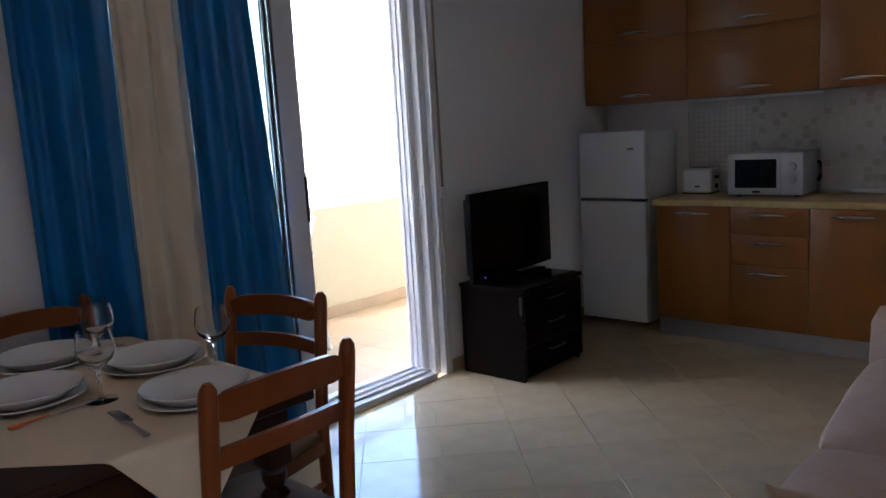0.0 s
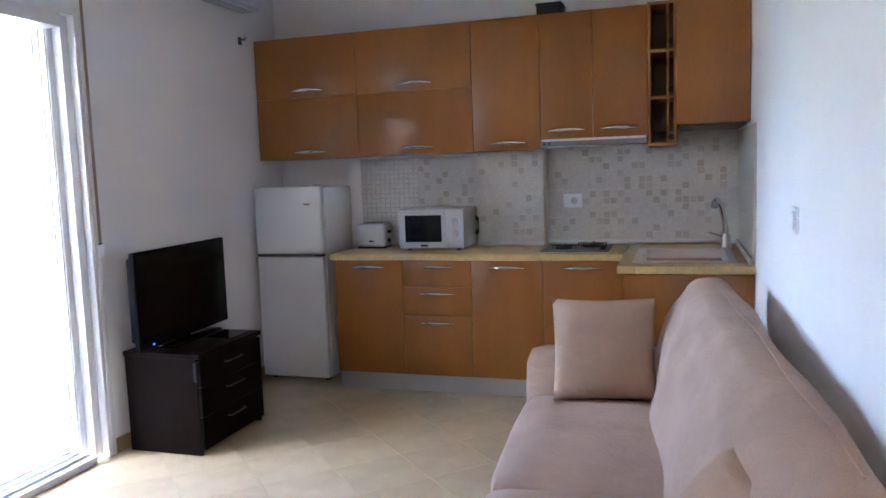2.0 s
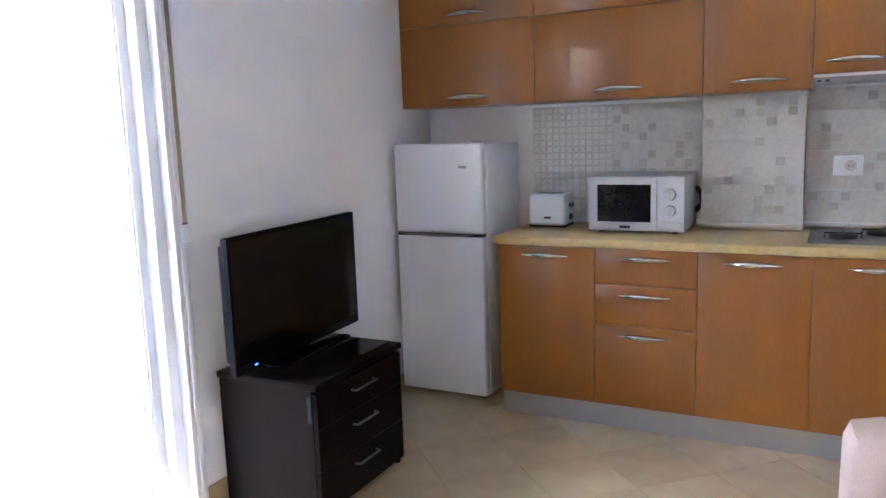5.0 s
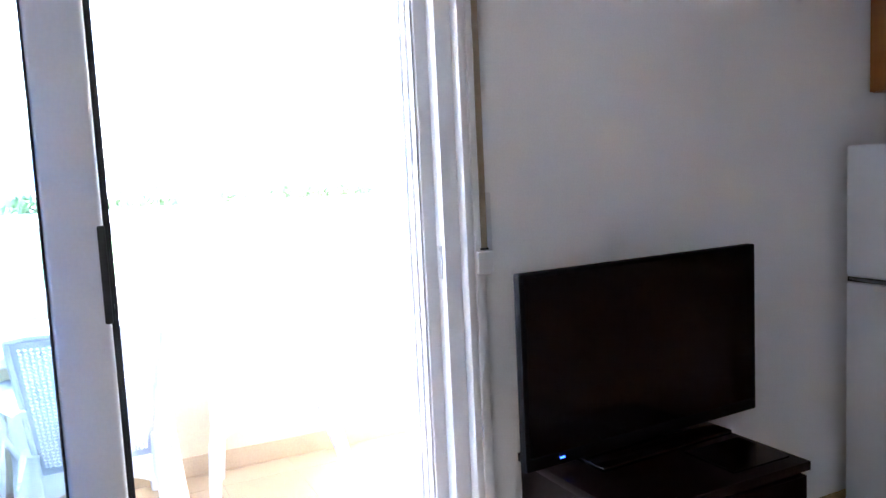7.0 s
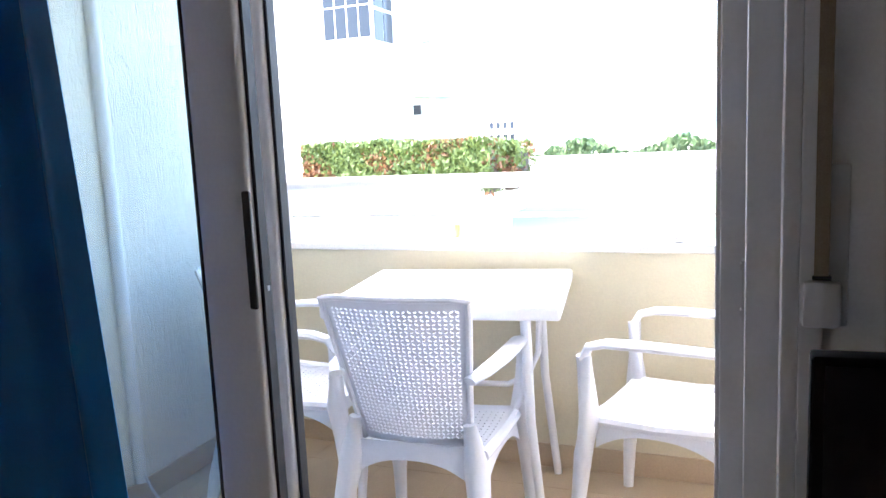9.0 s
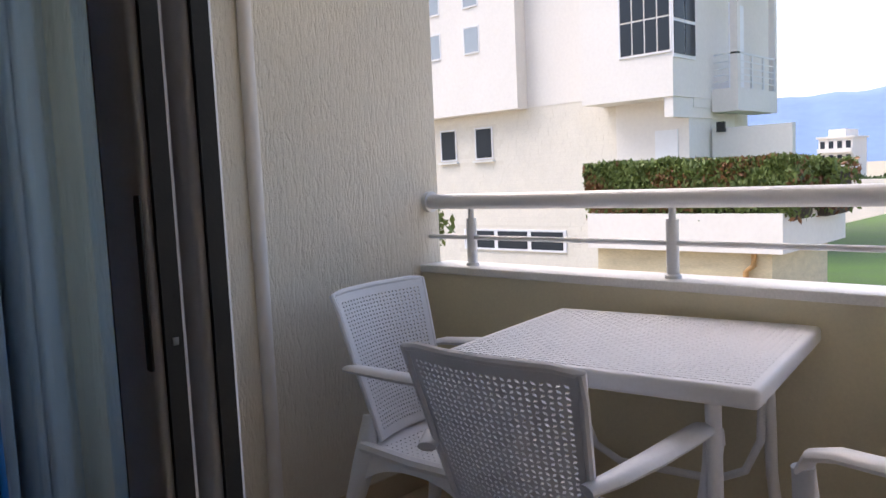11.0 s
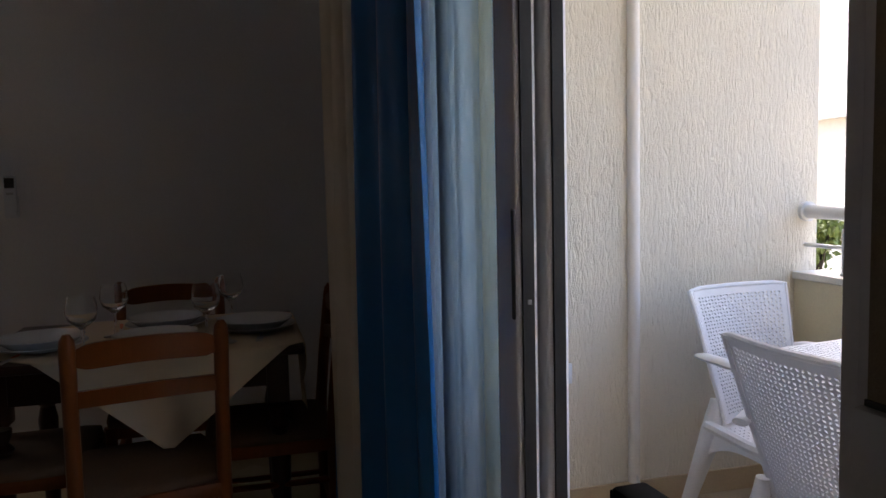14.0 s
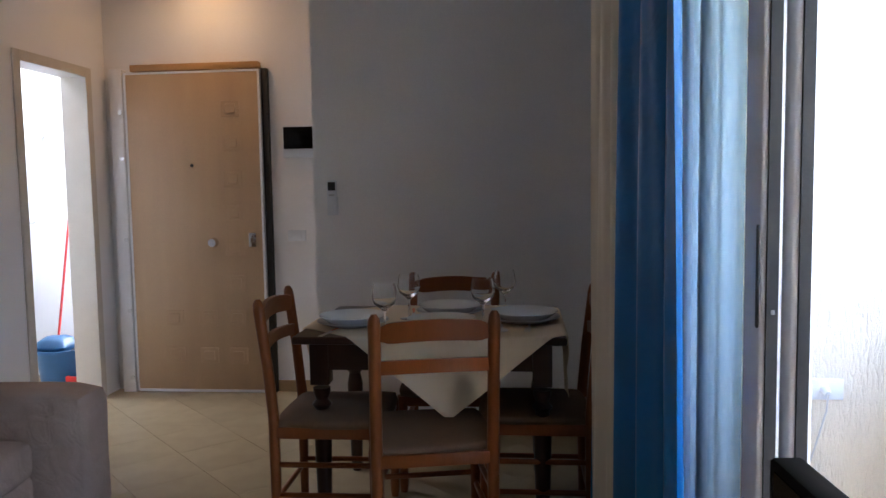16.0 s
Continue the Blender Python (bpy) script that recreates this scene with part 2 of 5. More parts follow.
def box(bm, x0, y0, z0, x1, y1, z1, bevel=0.0, seg=2):
    vs = [bm.verts.new((x, y, z)) for z in (z0, z1) for y in (y0, y1) for x in (x0, x1)]
    fs = [bm.faces.new([vs[i] for i in q]) for q in ((0, 2, 3, 1), (4, 5, 7, 6), (0, 1, 5, 4), (2, 6, 7, 3), (0, 4, 6, 2), (1, 3, 7, 5))]
    if bevel:
        es = list({e for f in fs for e in f.edges})
        bmesh.ops.bevel(bm, geom=es, offset=bevel, segments=seg, affect="EDGES", profile=0.5)
    return bm


def B(*a, bevel=0.0, seg=2):
    return box(bmesh.new(), *a, bevel=bevel, seg=seg)


def rod(bm, a, b, r0, r1=None, n=12):
    """A round bar from a to b."""
    a, b = Vector(a), Vector(b)
    r1 = r0 if r1 is None else r1
    q = (b - a).to_track_quat("Z", "Y").to_matrix()
    rings = []
    for p, r in ((a, r0), (b, r1)):
        rings.append([bm.verts.new(p + q @ Vector((r * math.cos(2 * math.pi * i / n), r * math.sin(2 * math.pi * i / n), 0))) for i in range(n)])
    for i in range(n):
        bm.faces.new((rings[0][i], rings[0][(i + 1) % n], rings[1][(i + 1) % n], rings[1][i]))
    bm.faces.new(rings[0][::-1])
    bm.faces.new(rings[1])
    return bm


def tube(bm, pts, r, n=8, flat=1.0):
    """A round bar along a row of points; flat scales it across."""
    pts = [Vector(p) for p in pts]
    rings = []
    last = Vector((1, 0, 0))
    for i, p in enumerate(pts):
        d = (pts[min(i + 1, len(pts) - 1)] - pts[max(i - 1, 0)]).normalized()
        s = d.cross(Vector((0, 0, 1)))
        s = s.normalized() if s.length > 1e-3 else last.copy()
        if s.dot(last) < -0.2:
            s = -s
        last = s
        u = s.cross(d)
        rr = r[i] if isinstance(r, (list, tuple)) else r
        rings.append([bm.verts.new(p + s * rr * math.cos(2 * math.pi * k / n) + u * rr * flat * math.sin(2 * math.pi * k / n)) for k in range(n)])
    for a, b in zip(rings, rings[1:]):
        for k in range(n):
            bm.faces.new((a[k], a[(k + 1) % n], b[(k + 1) % n], b[k]))
    bm.faces.new(rings[0][::-1])
    bm.faces.new(rings[-1])
    return bm


def lathe(bm, prof, c=(0, 0, 0), n=24):
    """Turn a row of (radius, height) round the upright through c."""
    rings = []
    for r, z in prof:
        rings.append([bm.verts.new((c[0] + max(r, 1e-4) * math.cos(2 * math.pi * k / n), c[1] + max(r, 1e-4) * math.sin(2 * math.pi * k / n), c[2] + z)) for k in range(n)])
    for a, b in zip(rings, rings[1:]):
        for k in range(n):
            bm.faces.new((a[k], a[(k + 1) % n], b[(k + 1) % n], b[k]))
    bm.faces.new(rings[0][::-1])
    bm.faces.new(rings[-1])
    return bm


def sheet(bm, f, nu, nv, thick=0.0):
    """A grid of f(u, v), u and v from 0 to 1; with a thickness it becomes a closed skin."""
    g = [[bm.verts.new(f(i / nu, j / nv)) for j in range(nv + 1)] for i in range(nu + 1)]
    fs = [bm.faces.new((g[i][j], g[i + 1][j], g[i + 1][j + 1], g[i][j + 1])) for i in range(nu) for j in range(nv)]
    if thick:
        bm.normal_update()
        bmesh.ops.solidify(bm, geom=fs, thickness=thick)
    return bm


def finish(name, bm, material, smooth):
    bmesh.ops.recalc_face_normals(bm, faces=bm.faces)
    me = bpy.data.meshes.new(name)
    bm.to_mesh(me)
    bm.free()
    me.materials.append(material)
    if smooth:
        me.polygons.foreach_set("use_smooth", [True] * len(me.polygons))
        me.set_sharp_from_angle(angle=radians(smooth if smooth is not True else 40))
    return me


def thing(name, at, label, category, group="", kind=""):
    e = new(name)
    e.empty_display_size = 0.1
    e.location = at
    OFF[e.name] = Vector(at)
    return tagged(e, label, category, group, kind)


def part(name, bm, material, parent, label="", smooth=40):
    """One mesh, given in world places, under a thing or a part."""
    off = OFF[parent.name]
    bm.transform(Matrix.Translation(-off))
    ob = new(name, finish(name, bm, material, smooth))
    ob.parent = parent
    OFF[ob.name] = off
    return tagged(ob, label)


def solo(name, bm, material, label, category, kind="", group="", smooth=40):
    """A thing of one mesh."""
    ob = new(name, finish(name, bm, material, smooth))
    OFF[ob.name] = Vector((0, 0, 0))
    return tagged(ob, label, category, group, kind)


def struct(name, bm, material, label, category="structure", smooth=0):
    return solo(name, bm, material, label, category, "structure", smooth=smooth)


def cushion(bm, c, sx, sy, sz, turn=Matrix.Identity(3), p=2.6, n=14, sag=0.0, seed=0):
    """A stuffed pad: rounded box with pulled-in corners and soft dents."""
    rows = []
    for i in range(n + 1):
        for j in range(n + 1):
            u, v = 2 * i / n - 1, 2 * j / n - 1
            edge = max(abs(u), abs(v))
            t = (1 - abs(u) ** p) * (1 - abs(v) ** p)
            t = t ** 0.45
            ear = 1 - 0.045 * (1 - (abs(u * v)) ** 1.5) * edge ** 4
            d = noise.noise(Vector((u * 1.6 + seed, v * 1.6, seed * 0.7))) * 0.12
            rows.append((u * sx / 2 * ear, v * sy / 2 * ear, t * sz / 2 * (1 + d) - sag * t))
    for sgn in (1, -1):
        g = [bm.verts.new(Vector(c) + turn @ Vector((x, y, sgn * z if sgn > 0 else -z * 1.0))) for x, y, z in rows]
        for i in range(n):
            for j in range(n):
                a = i * (n + 1) + j
                bm.faces.new((g[a], g[a + n + 1], g[a + n + 2], g[a + 1]))
    bmesh.ops.remove_doubles(bm, verts=bm.verts, dist=0.002)
    return bm


# ---- structure ----
EX, NY, SY, RY, CZ = 3.2, 0.60, -4.68, -5.44, 2.75
DN, DS, DT = -1.36, -3.22, 2.24  # terrace door: north, south, top
RX = 1.6  # where the dining wall ends and the entry recess begins

bm = B(-0.25, DN, 0, 0, NY + 0.2, CZ)
box(bm, -0.25, SY - 0.2, 0, 0, DS, CZ)
box(bm, -0.25, DS, DT, 0, DN, CZ)
struct("wall_west", bm, M_WALL, "white painted wall with the terrace door opening", "wall")
struct("wall_north", B(0, NY, 0, EX + 0.15, NY + 0.2, CZ), M_WALL, "white painted wall behind the kitchen units", "wall")
BD0, BD1, BDT = -5.2, -4.57, 2.06
bm = B(EX, BD1 + 0.058, 0, EX + 0.15, NY, CZ)
box(bm, EX, RY - 0.2, 0, EX + 0.15, BD0 - 0.058, CZ)
box(bm, EX, BD0 - 0.058, BDT + 0.058, EX + 0.15, BD1 + 0.058, CZ)
struct("wall_east", bm, M_WALL, "white painted wall behind the sofa", "wall")
struct("wall_south", B(0, SY - 0.2, 0, RX, SY, CZ), M_WALL, "plain white painted wall behind the dining table", "wall")
struct("wall_recess_side", B(RX - 0.15, RY, 0, RX, SY - 0.2, CZ), M_WALL, "white side wall of the entry recess", "wall")
struct("wall_entry", B(RX - 0.15, RY - 0.2, 0, EX, RY, CZ), M_WALL, "white entry wall warmed by a downlight", "wall")
struct("ceiling", B(-0.25, RY - 0.2, CZ, EX + 0.15, NY + 0.2, CZ + 0.2), M_CEIL, "plain white painted ceiling", "ceiling")
floor = struct("floor", B(0, RY, -0.12, EX, NY, -0.004), M_GROUT, "glossy beige ceramic tiles laid on the diagonal", "floor")

# skirting
def skirt(name, x0, y0, x1, y1):
    struct(name, B(x0, y0, 0, x1, y1, 0.075, bevel=0.002, seg=1), M_SKIRT, "beige tile skirting at the wall foot", "skirting")
skirt("baseboard_west", 0, DN + 0.0, 0.01, NY - 0.0)
skirt("baseboard_south", 0.012, SY, RX, SY + 0.01)
skirt("baseboard_west_south", 0, SY + 0.012, 0.01, DS)
skirt("baseboard_entry", RX + 0.012, RY, 2.085, RY + 0.01)
skirt("baseboard_east", EX - 0.01, BD1 + 0.06, EX, -0.52)
skirt("baseboard_recess", RX, RY + 0.012, RX + 0.01, SY - 0.0)

# ---- bathroom behind the open doorway ----
bm = B(4.5, -5.8, 0, 4.6, -4.1, 2.6)
box(bm, EX + 0.15, -5.9, 0, 4.6, -5.8, 2.6)
box(bm, EX + 0.15, -4.1, 0, 4.6, -4.0, 2.6)
struct("wall_bathroom", bm, M_WALL, "bright white bathroom walls", "wall")
struct("ceiling_bathroom", B(EX + 0.15, -5.9, 2.6, 4.6, -4.0, 2.7), M_CEIL, "white bathroom ceiling", "ceiling")
struct("floor_bathroom", B(EX, -5.9, -0.12, 4.6, -4.0, -0.002), M_TILE, "beige bathroom floor tiles", "floor")
bl = thing("bathroom_door", (3.9, -5.79, 0), "white door leaf at the back of the bathroom", "door", kind="structure")
part("leaf", B(3.48, -5.799, 0.01, 4.3, -5.765, 2.1, bevel=0.004), M_WHITE, bl)
part("handle", rod(rod(bmesh.new(), (4.04, -5.765, 1.13), (4.04, -5.72, 1.13), 0.01), (4.05, -5.722, 1.13), (3.94, -5.722, 1.13), 0.009), M_STEEL, bl, "steel lever handle")

bm = B(EX - 0.012, BD0 - 0.06, 0, EX + 0.162, BD0, BDT + 0.06, bevel=0.004)
box(bm, EX - 0.012, BD1, 0, EX + 0.162, BD1 + 0.06, BDT + 0.06, bevel=0.004)
box(bm, EX - 0.012, BD0, BDT, EX + 0.162, BD1, BDT + 0.06, bevel=0.004)
struct("door_frame_bathroom", bm, M_FRAMEW, "pale painted wooden frame round the bathroom doorway", "door frame")


def wall_hook(x, z):
    h = thing("wall_hook", (x, -5.75, z), "bent dark metal hook on the white bathroom door", "hook", "bathroom hooks")
    y = -5.745
    bm = tube(bmesh.new(), [(x + 0.08, y, z + 0.07), (x + 0.075, y, z), (x + 0.05, y + 0.015, z - 0.03), (x - 0.01, y + 0.015, z - 0.035), (x - 0.05, y + 0.015, z - 0.03)], 0.007)
    part("bent_rod", bm, M_STEEL, h)
    part("plate", B(x + 0.06, -5.765, z + 0.03, x + 0.1, -5.745, z + 0.09, bevel=0.002), M_STEEL, h)


wall_hook(3.8, 1.7)
wall_hook(3.79, 1.5)

b = thing("mop_bucket", (3.62, -5.46, 0), "blue plastic mop bucket with a folded blue cloth", "bucket")
bm = lathe(bmesh.new(), [(0.1, 0.0), (0.13, 0.0), (0.16, 0.26), (0.172, 0.262), (0.172, 0.28), (0.155, 0.28), (0.125, 0.02), (0.0, 0.02)], (3.62, -5.46, 0.0), 28)
part("tub", bm, M_BBLUE, b)
bm = cushion(bmesh.new(), (3.64, -5.44, 0.3), 0.22, 0.2, 0.14, seed=4)
part("wringer_cloth", bm, M_BBLUE, b, "blue folded cloth")
rb = thing("plastic_box", (3.46, -5.4, 0), "small open red plastic box beside the mop bucket", "box")
bm = B(3.4, -5.47, 0, 3.52, -5.33, 0.012)
for q in ((3.4, -5.47, 3.408, -5.33), (3.512, -5.47, 3.52, -5.33), (3.408, -5.47, 3.512, -5.462), (3.408, -5.338, 3.512, -5.33)):
    box(bm, q[0], q[1], 0.012, q[2], q[3], 0.11)
part("tub", bm, M_RED, rb)
mop = thing("mop", (3.62, -5.46, 0.02), "mop with a thin red stick leaning in the bucket", "mop")
part("stick", rod(bmesh.new(), (3.64, -5.44, 0.25), (3.66, -5.74, 1.36), 0.008), M_RED, mop)
part("head", lathe(bmesh.new(), [(0.02, 0.36), (0.05, 0.32), (0.08, 0.16), (0.0, 0.06)], (3.6, -5.47, 0.0)), M_BLACKM, mop, "dark mop head")
solo("dustpan", B(3.38, -5.72, 0.0, 3.56, -5.62, 0.17, bevel=0.02), M_RED, "red plastic dustpan standing beside the bucket", "dustpan")

# ---- entry door ----
d = thing("entry_door", (2.53, RY, 0), "closed tan security door with pressed square panels", "door", kind="structure")
DX0, DX1, DH = 2.137, 3.035, 2.1
part("hinge_jamb", B(DX1 + 0.014, RY, 0, DX1 + 0.1, RY + 0.07, DH + 0.03, bevel=0.004), M_PVC, d, "pale steel hinge jamb with bolts")
# black strip gives the shaded gap beside the leaf its darkness
part("gap_shade_strip", B(DX0 - 0.05, RY, 0, DX0 - 0.01, RY + 0.04, DH + 0.012, bevel=0.003), M_BLACKM, d, "black strip put in for the dark gap beside the leaf")
part("lintel_trim", B(DX0 + 0.0, RY, DH + 0.012, DX1 - 0.04, RY + 0.06, DH + 0.055, bevel=0.004), M_DOORW, d, "ochre wooden strip above the door")
leaf = part("leaf", B(DX0, RY + 0.004, 0.012, DX1, RY + 0.058, DH, bevel=0.004), M_DOOR, d)
bm = box(B(DX0 - 0.006, RY + 0.006, 0.008, DX0 + 0.008, RY + 0.0605, DH + 0.006, bevel=0.001, seg=1), DX1 - 0.008, RY + 0.006, 0.008, DX1 + 0.006, RY + 0.0605, DH + 0.006, bevel=0.001, seg=1)
box(bm, DX0 + 0.008, RY + 0.03, DH - 0.008, DX1 - 0.008, RY + 0.0605, DH + 0.006, bevel=0.001, seg=1)
box(bm, DX0 + 0.008, RY + 0.03, 0.004, DX1 - 0.008, RY + 0.0605, 0.022, bevel=0.001, seg=1)
part("edge_strip", bm, M_PVC, d, "pale metal edge strip round the leaf")
for zc in (1.86, 1.64, 1.41, 1.19, 0.96, 0.73, 0.5, 0.25):
    for k, xc in enumerate((2.33, 2.53, 2.76)):
        if k and zc > 0.55:
            continue
        bm = bmesh.new()
        for a, w, hgt in ((0, 0.062, 0.004), (1, 0.036, 0.009)):
            box(bm, xc - w, RY + 0.057, zc - w * 0.85, xc + w, RY + 0.058 + hgt, zc + w * 0.85, bevel=0.003, seg=1)
        part("square_panel", bm, M_DOOR, leaf)
part("door_knob", rod(rod(bmesh.new(), (2.46, RY + 0.056, 1.0), (2.46, RY + 0.09, 1.0), 0.014), (2.46, RY + 0.088, 1.0), (2.46, RY + 0.125, 1.0), 0.032, 0.026, 20), M_CHROME, leaf, "round chrome knob")
part("lock_plate", box(B(2.185, RY + 0.056, 0.965, 2.235, RY + 0.07, 1.06, bevel=0.006), 2.195, RY + 0.07, 1.0, 2.225, RY + 0.09, 1.05, bevel=0.004), M_CHROME, leaf, "chrome lock plate")
part("spyhole", rod(bmesh.new(), (2.6, RY + 0.056, 1.5), (2.6, RY + 0.064, 1.5), 0.011), M_BLACKM, leaf, "dark spyhole")
for z in (0.1, 0.55, 1.02, 1.55, 1.85):
    part("lock_bolt", rod(bmesh.new(), (DX1 + 0.03, RY + 0.07, z), (DX1 + 0.03, RY + 0.078, z), 0.014), M_STEEL, d)

f = thing("fuse_box", (1.89, RY, 1.64), "wall box with a dark smoked flap beside the entry door", "fuse box")
part("body", B(1.78, RY, 1.54, 2.0, RY + 0.03, 1.745, bevel=0.006), M_WHITE, f)
part("flap", B(1.79, RY + 0.03, 1.595, 1.99, RY + 0.045, 1.735, bevel=0.004), M_BLACK, f, "dark smoked flap")
sw = thing("light_switch", (1.86, RY, 1.03), "white wall light switch beside the entry door", "switch")
part("plate", B(1.87, RY, 1.0, 1.99, RY + 0.01, 1.07, bevel=0.003), M_WHITE, sw)
part("rocker", B(1.9, RY + 0.01, 1.015, 1.96, RY + 0.015, 1.055, bevel=0.002), M_WHITE, sw)
dl = thing("ceiling_downlight", (2.45, -5.08, CZ), "small recessed round downlight glowing warm", "downlight")
part("ring", lathe(bmesh.new(), [(0.045, -0.012), (0.06, -0.012), (0.06, -0.001), (0.045, -0.001)], (2.45, -5.08, CZ)), M_CHROME, dl)
part("bulb", lathe(bmesh.new(), [(0.0, -0.006), (0.042, -0.006), (0.042, -0.002), (0, -0.002)], (2.45, -5.08, CZ)), M_SPOT, dl, "warm glowing glass")

rc = thing("remote_control", (1.490, SY, 1.3), "white air conditioner remote in a wall holder", "remote control")
part("holder", B(1.465, SY, 1.19, 1.525, SY + 0.012, 1.29, bevel=0.003), M_WHITE, rc)
part("body", B(1.468, SY + 0.012, 1.2, 1.522, SY + 0.03, 1.38, bevel=0.006), M_WHITE, rc)
part("display", B(1.475, SY + 0.03, 1.325, 1.515, SY + 0.032, 1.37), M_BLACKM, rc, "dark display")
part("button", B(1.480, SY + 0.03, 1.295, 1.510, SY + 0.033, 1.305), M_PLINTH, rc)

sw = thing("light_switch", (EX, -1.86, 1.23), "white wall light switch above the sofa", "switch")
part("plate", B(EX - 0.01, -1.905, 1.185, EX, -1.82, 1.27, bevel=0.003), M_WHITE, sw)
part("rocker", B(EX - 0.016, -1.888, 1.2, EX - 0.01, -1.837, 1.255, bevel=0.002), M_WHITE, sw)

# ---- terrace door ----
win = thing("window_1", (-0.1, (DN + DS) / 2, 0), "white plastic sliding terrace door, half open", "sliding door", kind="structure")


def ribs(bm, y0, y1, z0, z1, s):
    """Upright frame profile with its tracks as ridges."""
    for xa, xb, w in ((-0.2, -0.085, 1.0), (-0.0845, -0.032, 0.66), (-0.0315, 0.012, 0.22 if s < 0 else 0.7)):
        a, b = (y1 - (y1 - y0) * w, y1) if s < 0 else (y0, y0 + (y1 - y0) * w)
        box(bm, xa, a, z0, xb, b, z1, bevel=0.004)
    for x in (-0.18, -0.14, -0.1):
        yy = (y0 - 0.007, y0) if s < 0 else (y1, y1 + 0.007)
        box(bm, x - 0.008, yy[0], z0, x + 0.008, yy[1], z1, bevel=0.002)
    return bm


part("jamb_north", ribs(bmesh.new(), DN - 0.104, DN, 0, DT, -1), M_PVC, win)
part("jamb_south", ribs(bmesh.new(), DS, DS + 0.085, 0, DT, 1), M_PVC, win)
part("casing_north", B(0.0, DN + 0.0, 0, 0.016, DN + 0.03, DT + 0.04, bevel=0.003), M_PVC, win)
part("head", B(-0.2, DS + 0.085, DT - 0.07, 0.012, DN - 0.105, DT, bevel=0.003), M_PVC, win)
bm = B(-0.262, DS + 0.085, -0.03, 0.012, DN - 0.105, 0.035, bevel=0.003)
for x in (-0.17, -0.105, -0.04):
    box(bm, x - 0.006, DS + 0.085, 0.035, x + 0.006, DN - 0.105, 0.05)
part("sill_track", bm, M_PVC, win, "white sill with sliding tracks")
part("strike_plate", box(box(B(-0.072, DN - 0.073, 1.03, -0.047, DN - 0.069, 1.12), -0.067, DN - 0.075, 1.035, -0.052, DN - 0.073, 1.045), -0.067, DN - 0.075, 1.105, -0.052, DN - 0.073, 1.115), M_STEEL, win, "steel strike plate")


def leaf_door(xc, y0, y1, handle):
    """A sliding leaf: stiles, rails, glass, seals."""
    top = DT - 0.05
    w = 0.12
    lf = part("sliding_leaf", B(xc - 0.024, y1 - w, 0.05, xc + 0.024, y1, top, bevel=0.01, seg=3), M_PVC, win)
    part("stile", B(xc - 0.024, y0, 0.05, xc + 0.024, y0 + w, top, bevel=0.01, seg=3), M_PVC, lf)
    part("rail", B(xc - 0.023, y0 + w, 0.05, xc + 0.023, y1 - w, 0.15, bevel=0.006), M_PVC, lf)
    part("rail", B(xc - 0.023, y0 + w, top - 0.1, xc + 0.023, y1 - w, top, bevel=0.006), M_PVC, lf)
    part("seal", box(B(xc - 0.02, y1 - w - 0.006, 0.15, xc + 0.02, y1 - w - 0.0005, top - 0.1), xc - 0.012, y1 + 0.0005, 0.06, xc + 0.012, y1 + 0.008, top), M_SEAL, lf, "black rubber seal")
    p = part("pane", B(xc - 0.004, y0 + w - 0.01, 0.14, xc + 0.004, y1 - w - 0.0065, top - 0.09), M_PANE, lf, "clear glass pane")
    p.visible_shadow = False
    if handle:
        part("handle", B(xc + 0.0245, y1 - 0.014, 1.02, xc + 0.03, y1 + 0.003, 1.24, bevel=0.004), M_BLACKM, lf, "black recessed pull handle")
        part("latch", B(xc - 0.005, y1 + 0.008, 1.05, xc + 0.003, y1 + 0.0095, 1.06, bevel=0.0005), M_DULL, lf, "small chrome latch")


leaf_door(-0.05, DS + 0.09, -2.268, True)
leaf_door(-0.112, DS + 0.085, -2.258, False)

# shutter strap
s = thing("shutter_strap", (0.0, -1.330, 1.070), "brown woven roller shutter strap running into a white winder box", "shutter strap")
part("strap", B(0.018, -1.343, 1.110, 0.021, -1.325, 2.4), M_STRAP, s)
part("winder_plate", B(0.0, -1.365, 1.040, 0.006, -1.300, 1.260, bevel=0.003), M_PVC, s, "flat white wall plate")
part("winder_box", B(0.006, -1.358, 1.040, 0.026, -1.308, 1.105, bevel=0.008), M_PVC, s)
part("slot", B(0.0065, -1.345, 1.106, 0.0225, -1.322, 1.112, bevel=0.001), M_BLACKM, s, "dark strap slot")


# ---- curtains ----
def curtain(name, mater, y0, y1, x0, x1, amp, waves, label, lean=0.0, flare=0.0, seed=0):
    c = thing(name, (x0, (y0 + y1) / 2, 0.0), label, "curtain", "curtains at the terrace door")

    def f(u, v):
        z = 0.03 + v * 2.52
        k = 1 - v
        y = y0 + (y1 - y0) * u + lean * k * u + flare * (u - 0.5) * k
        out = x0 + (x1 - x0) * u
        a = amp * (0.75 + 0.35 * k)
        x = out + a * math.sin(u * waves * 2 * math.pi + seed + 0.5 * math.sin(v * 3 + seed)) + 0.3 * a * math.sin(u * waves * 4.3 * math.pi + seed * 2)
        return (x, y, z)

    part("drape", sheet(bmesh.new(), f, int(waves * 18), 24, 0.002), mater, c, smooth=80)
    return c


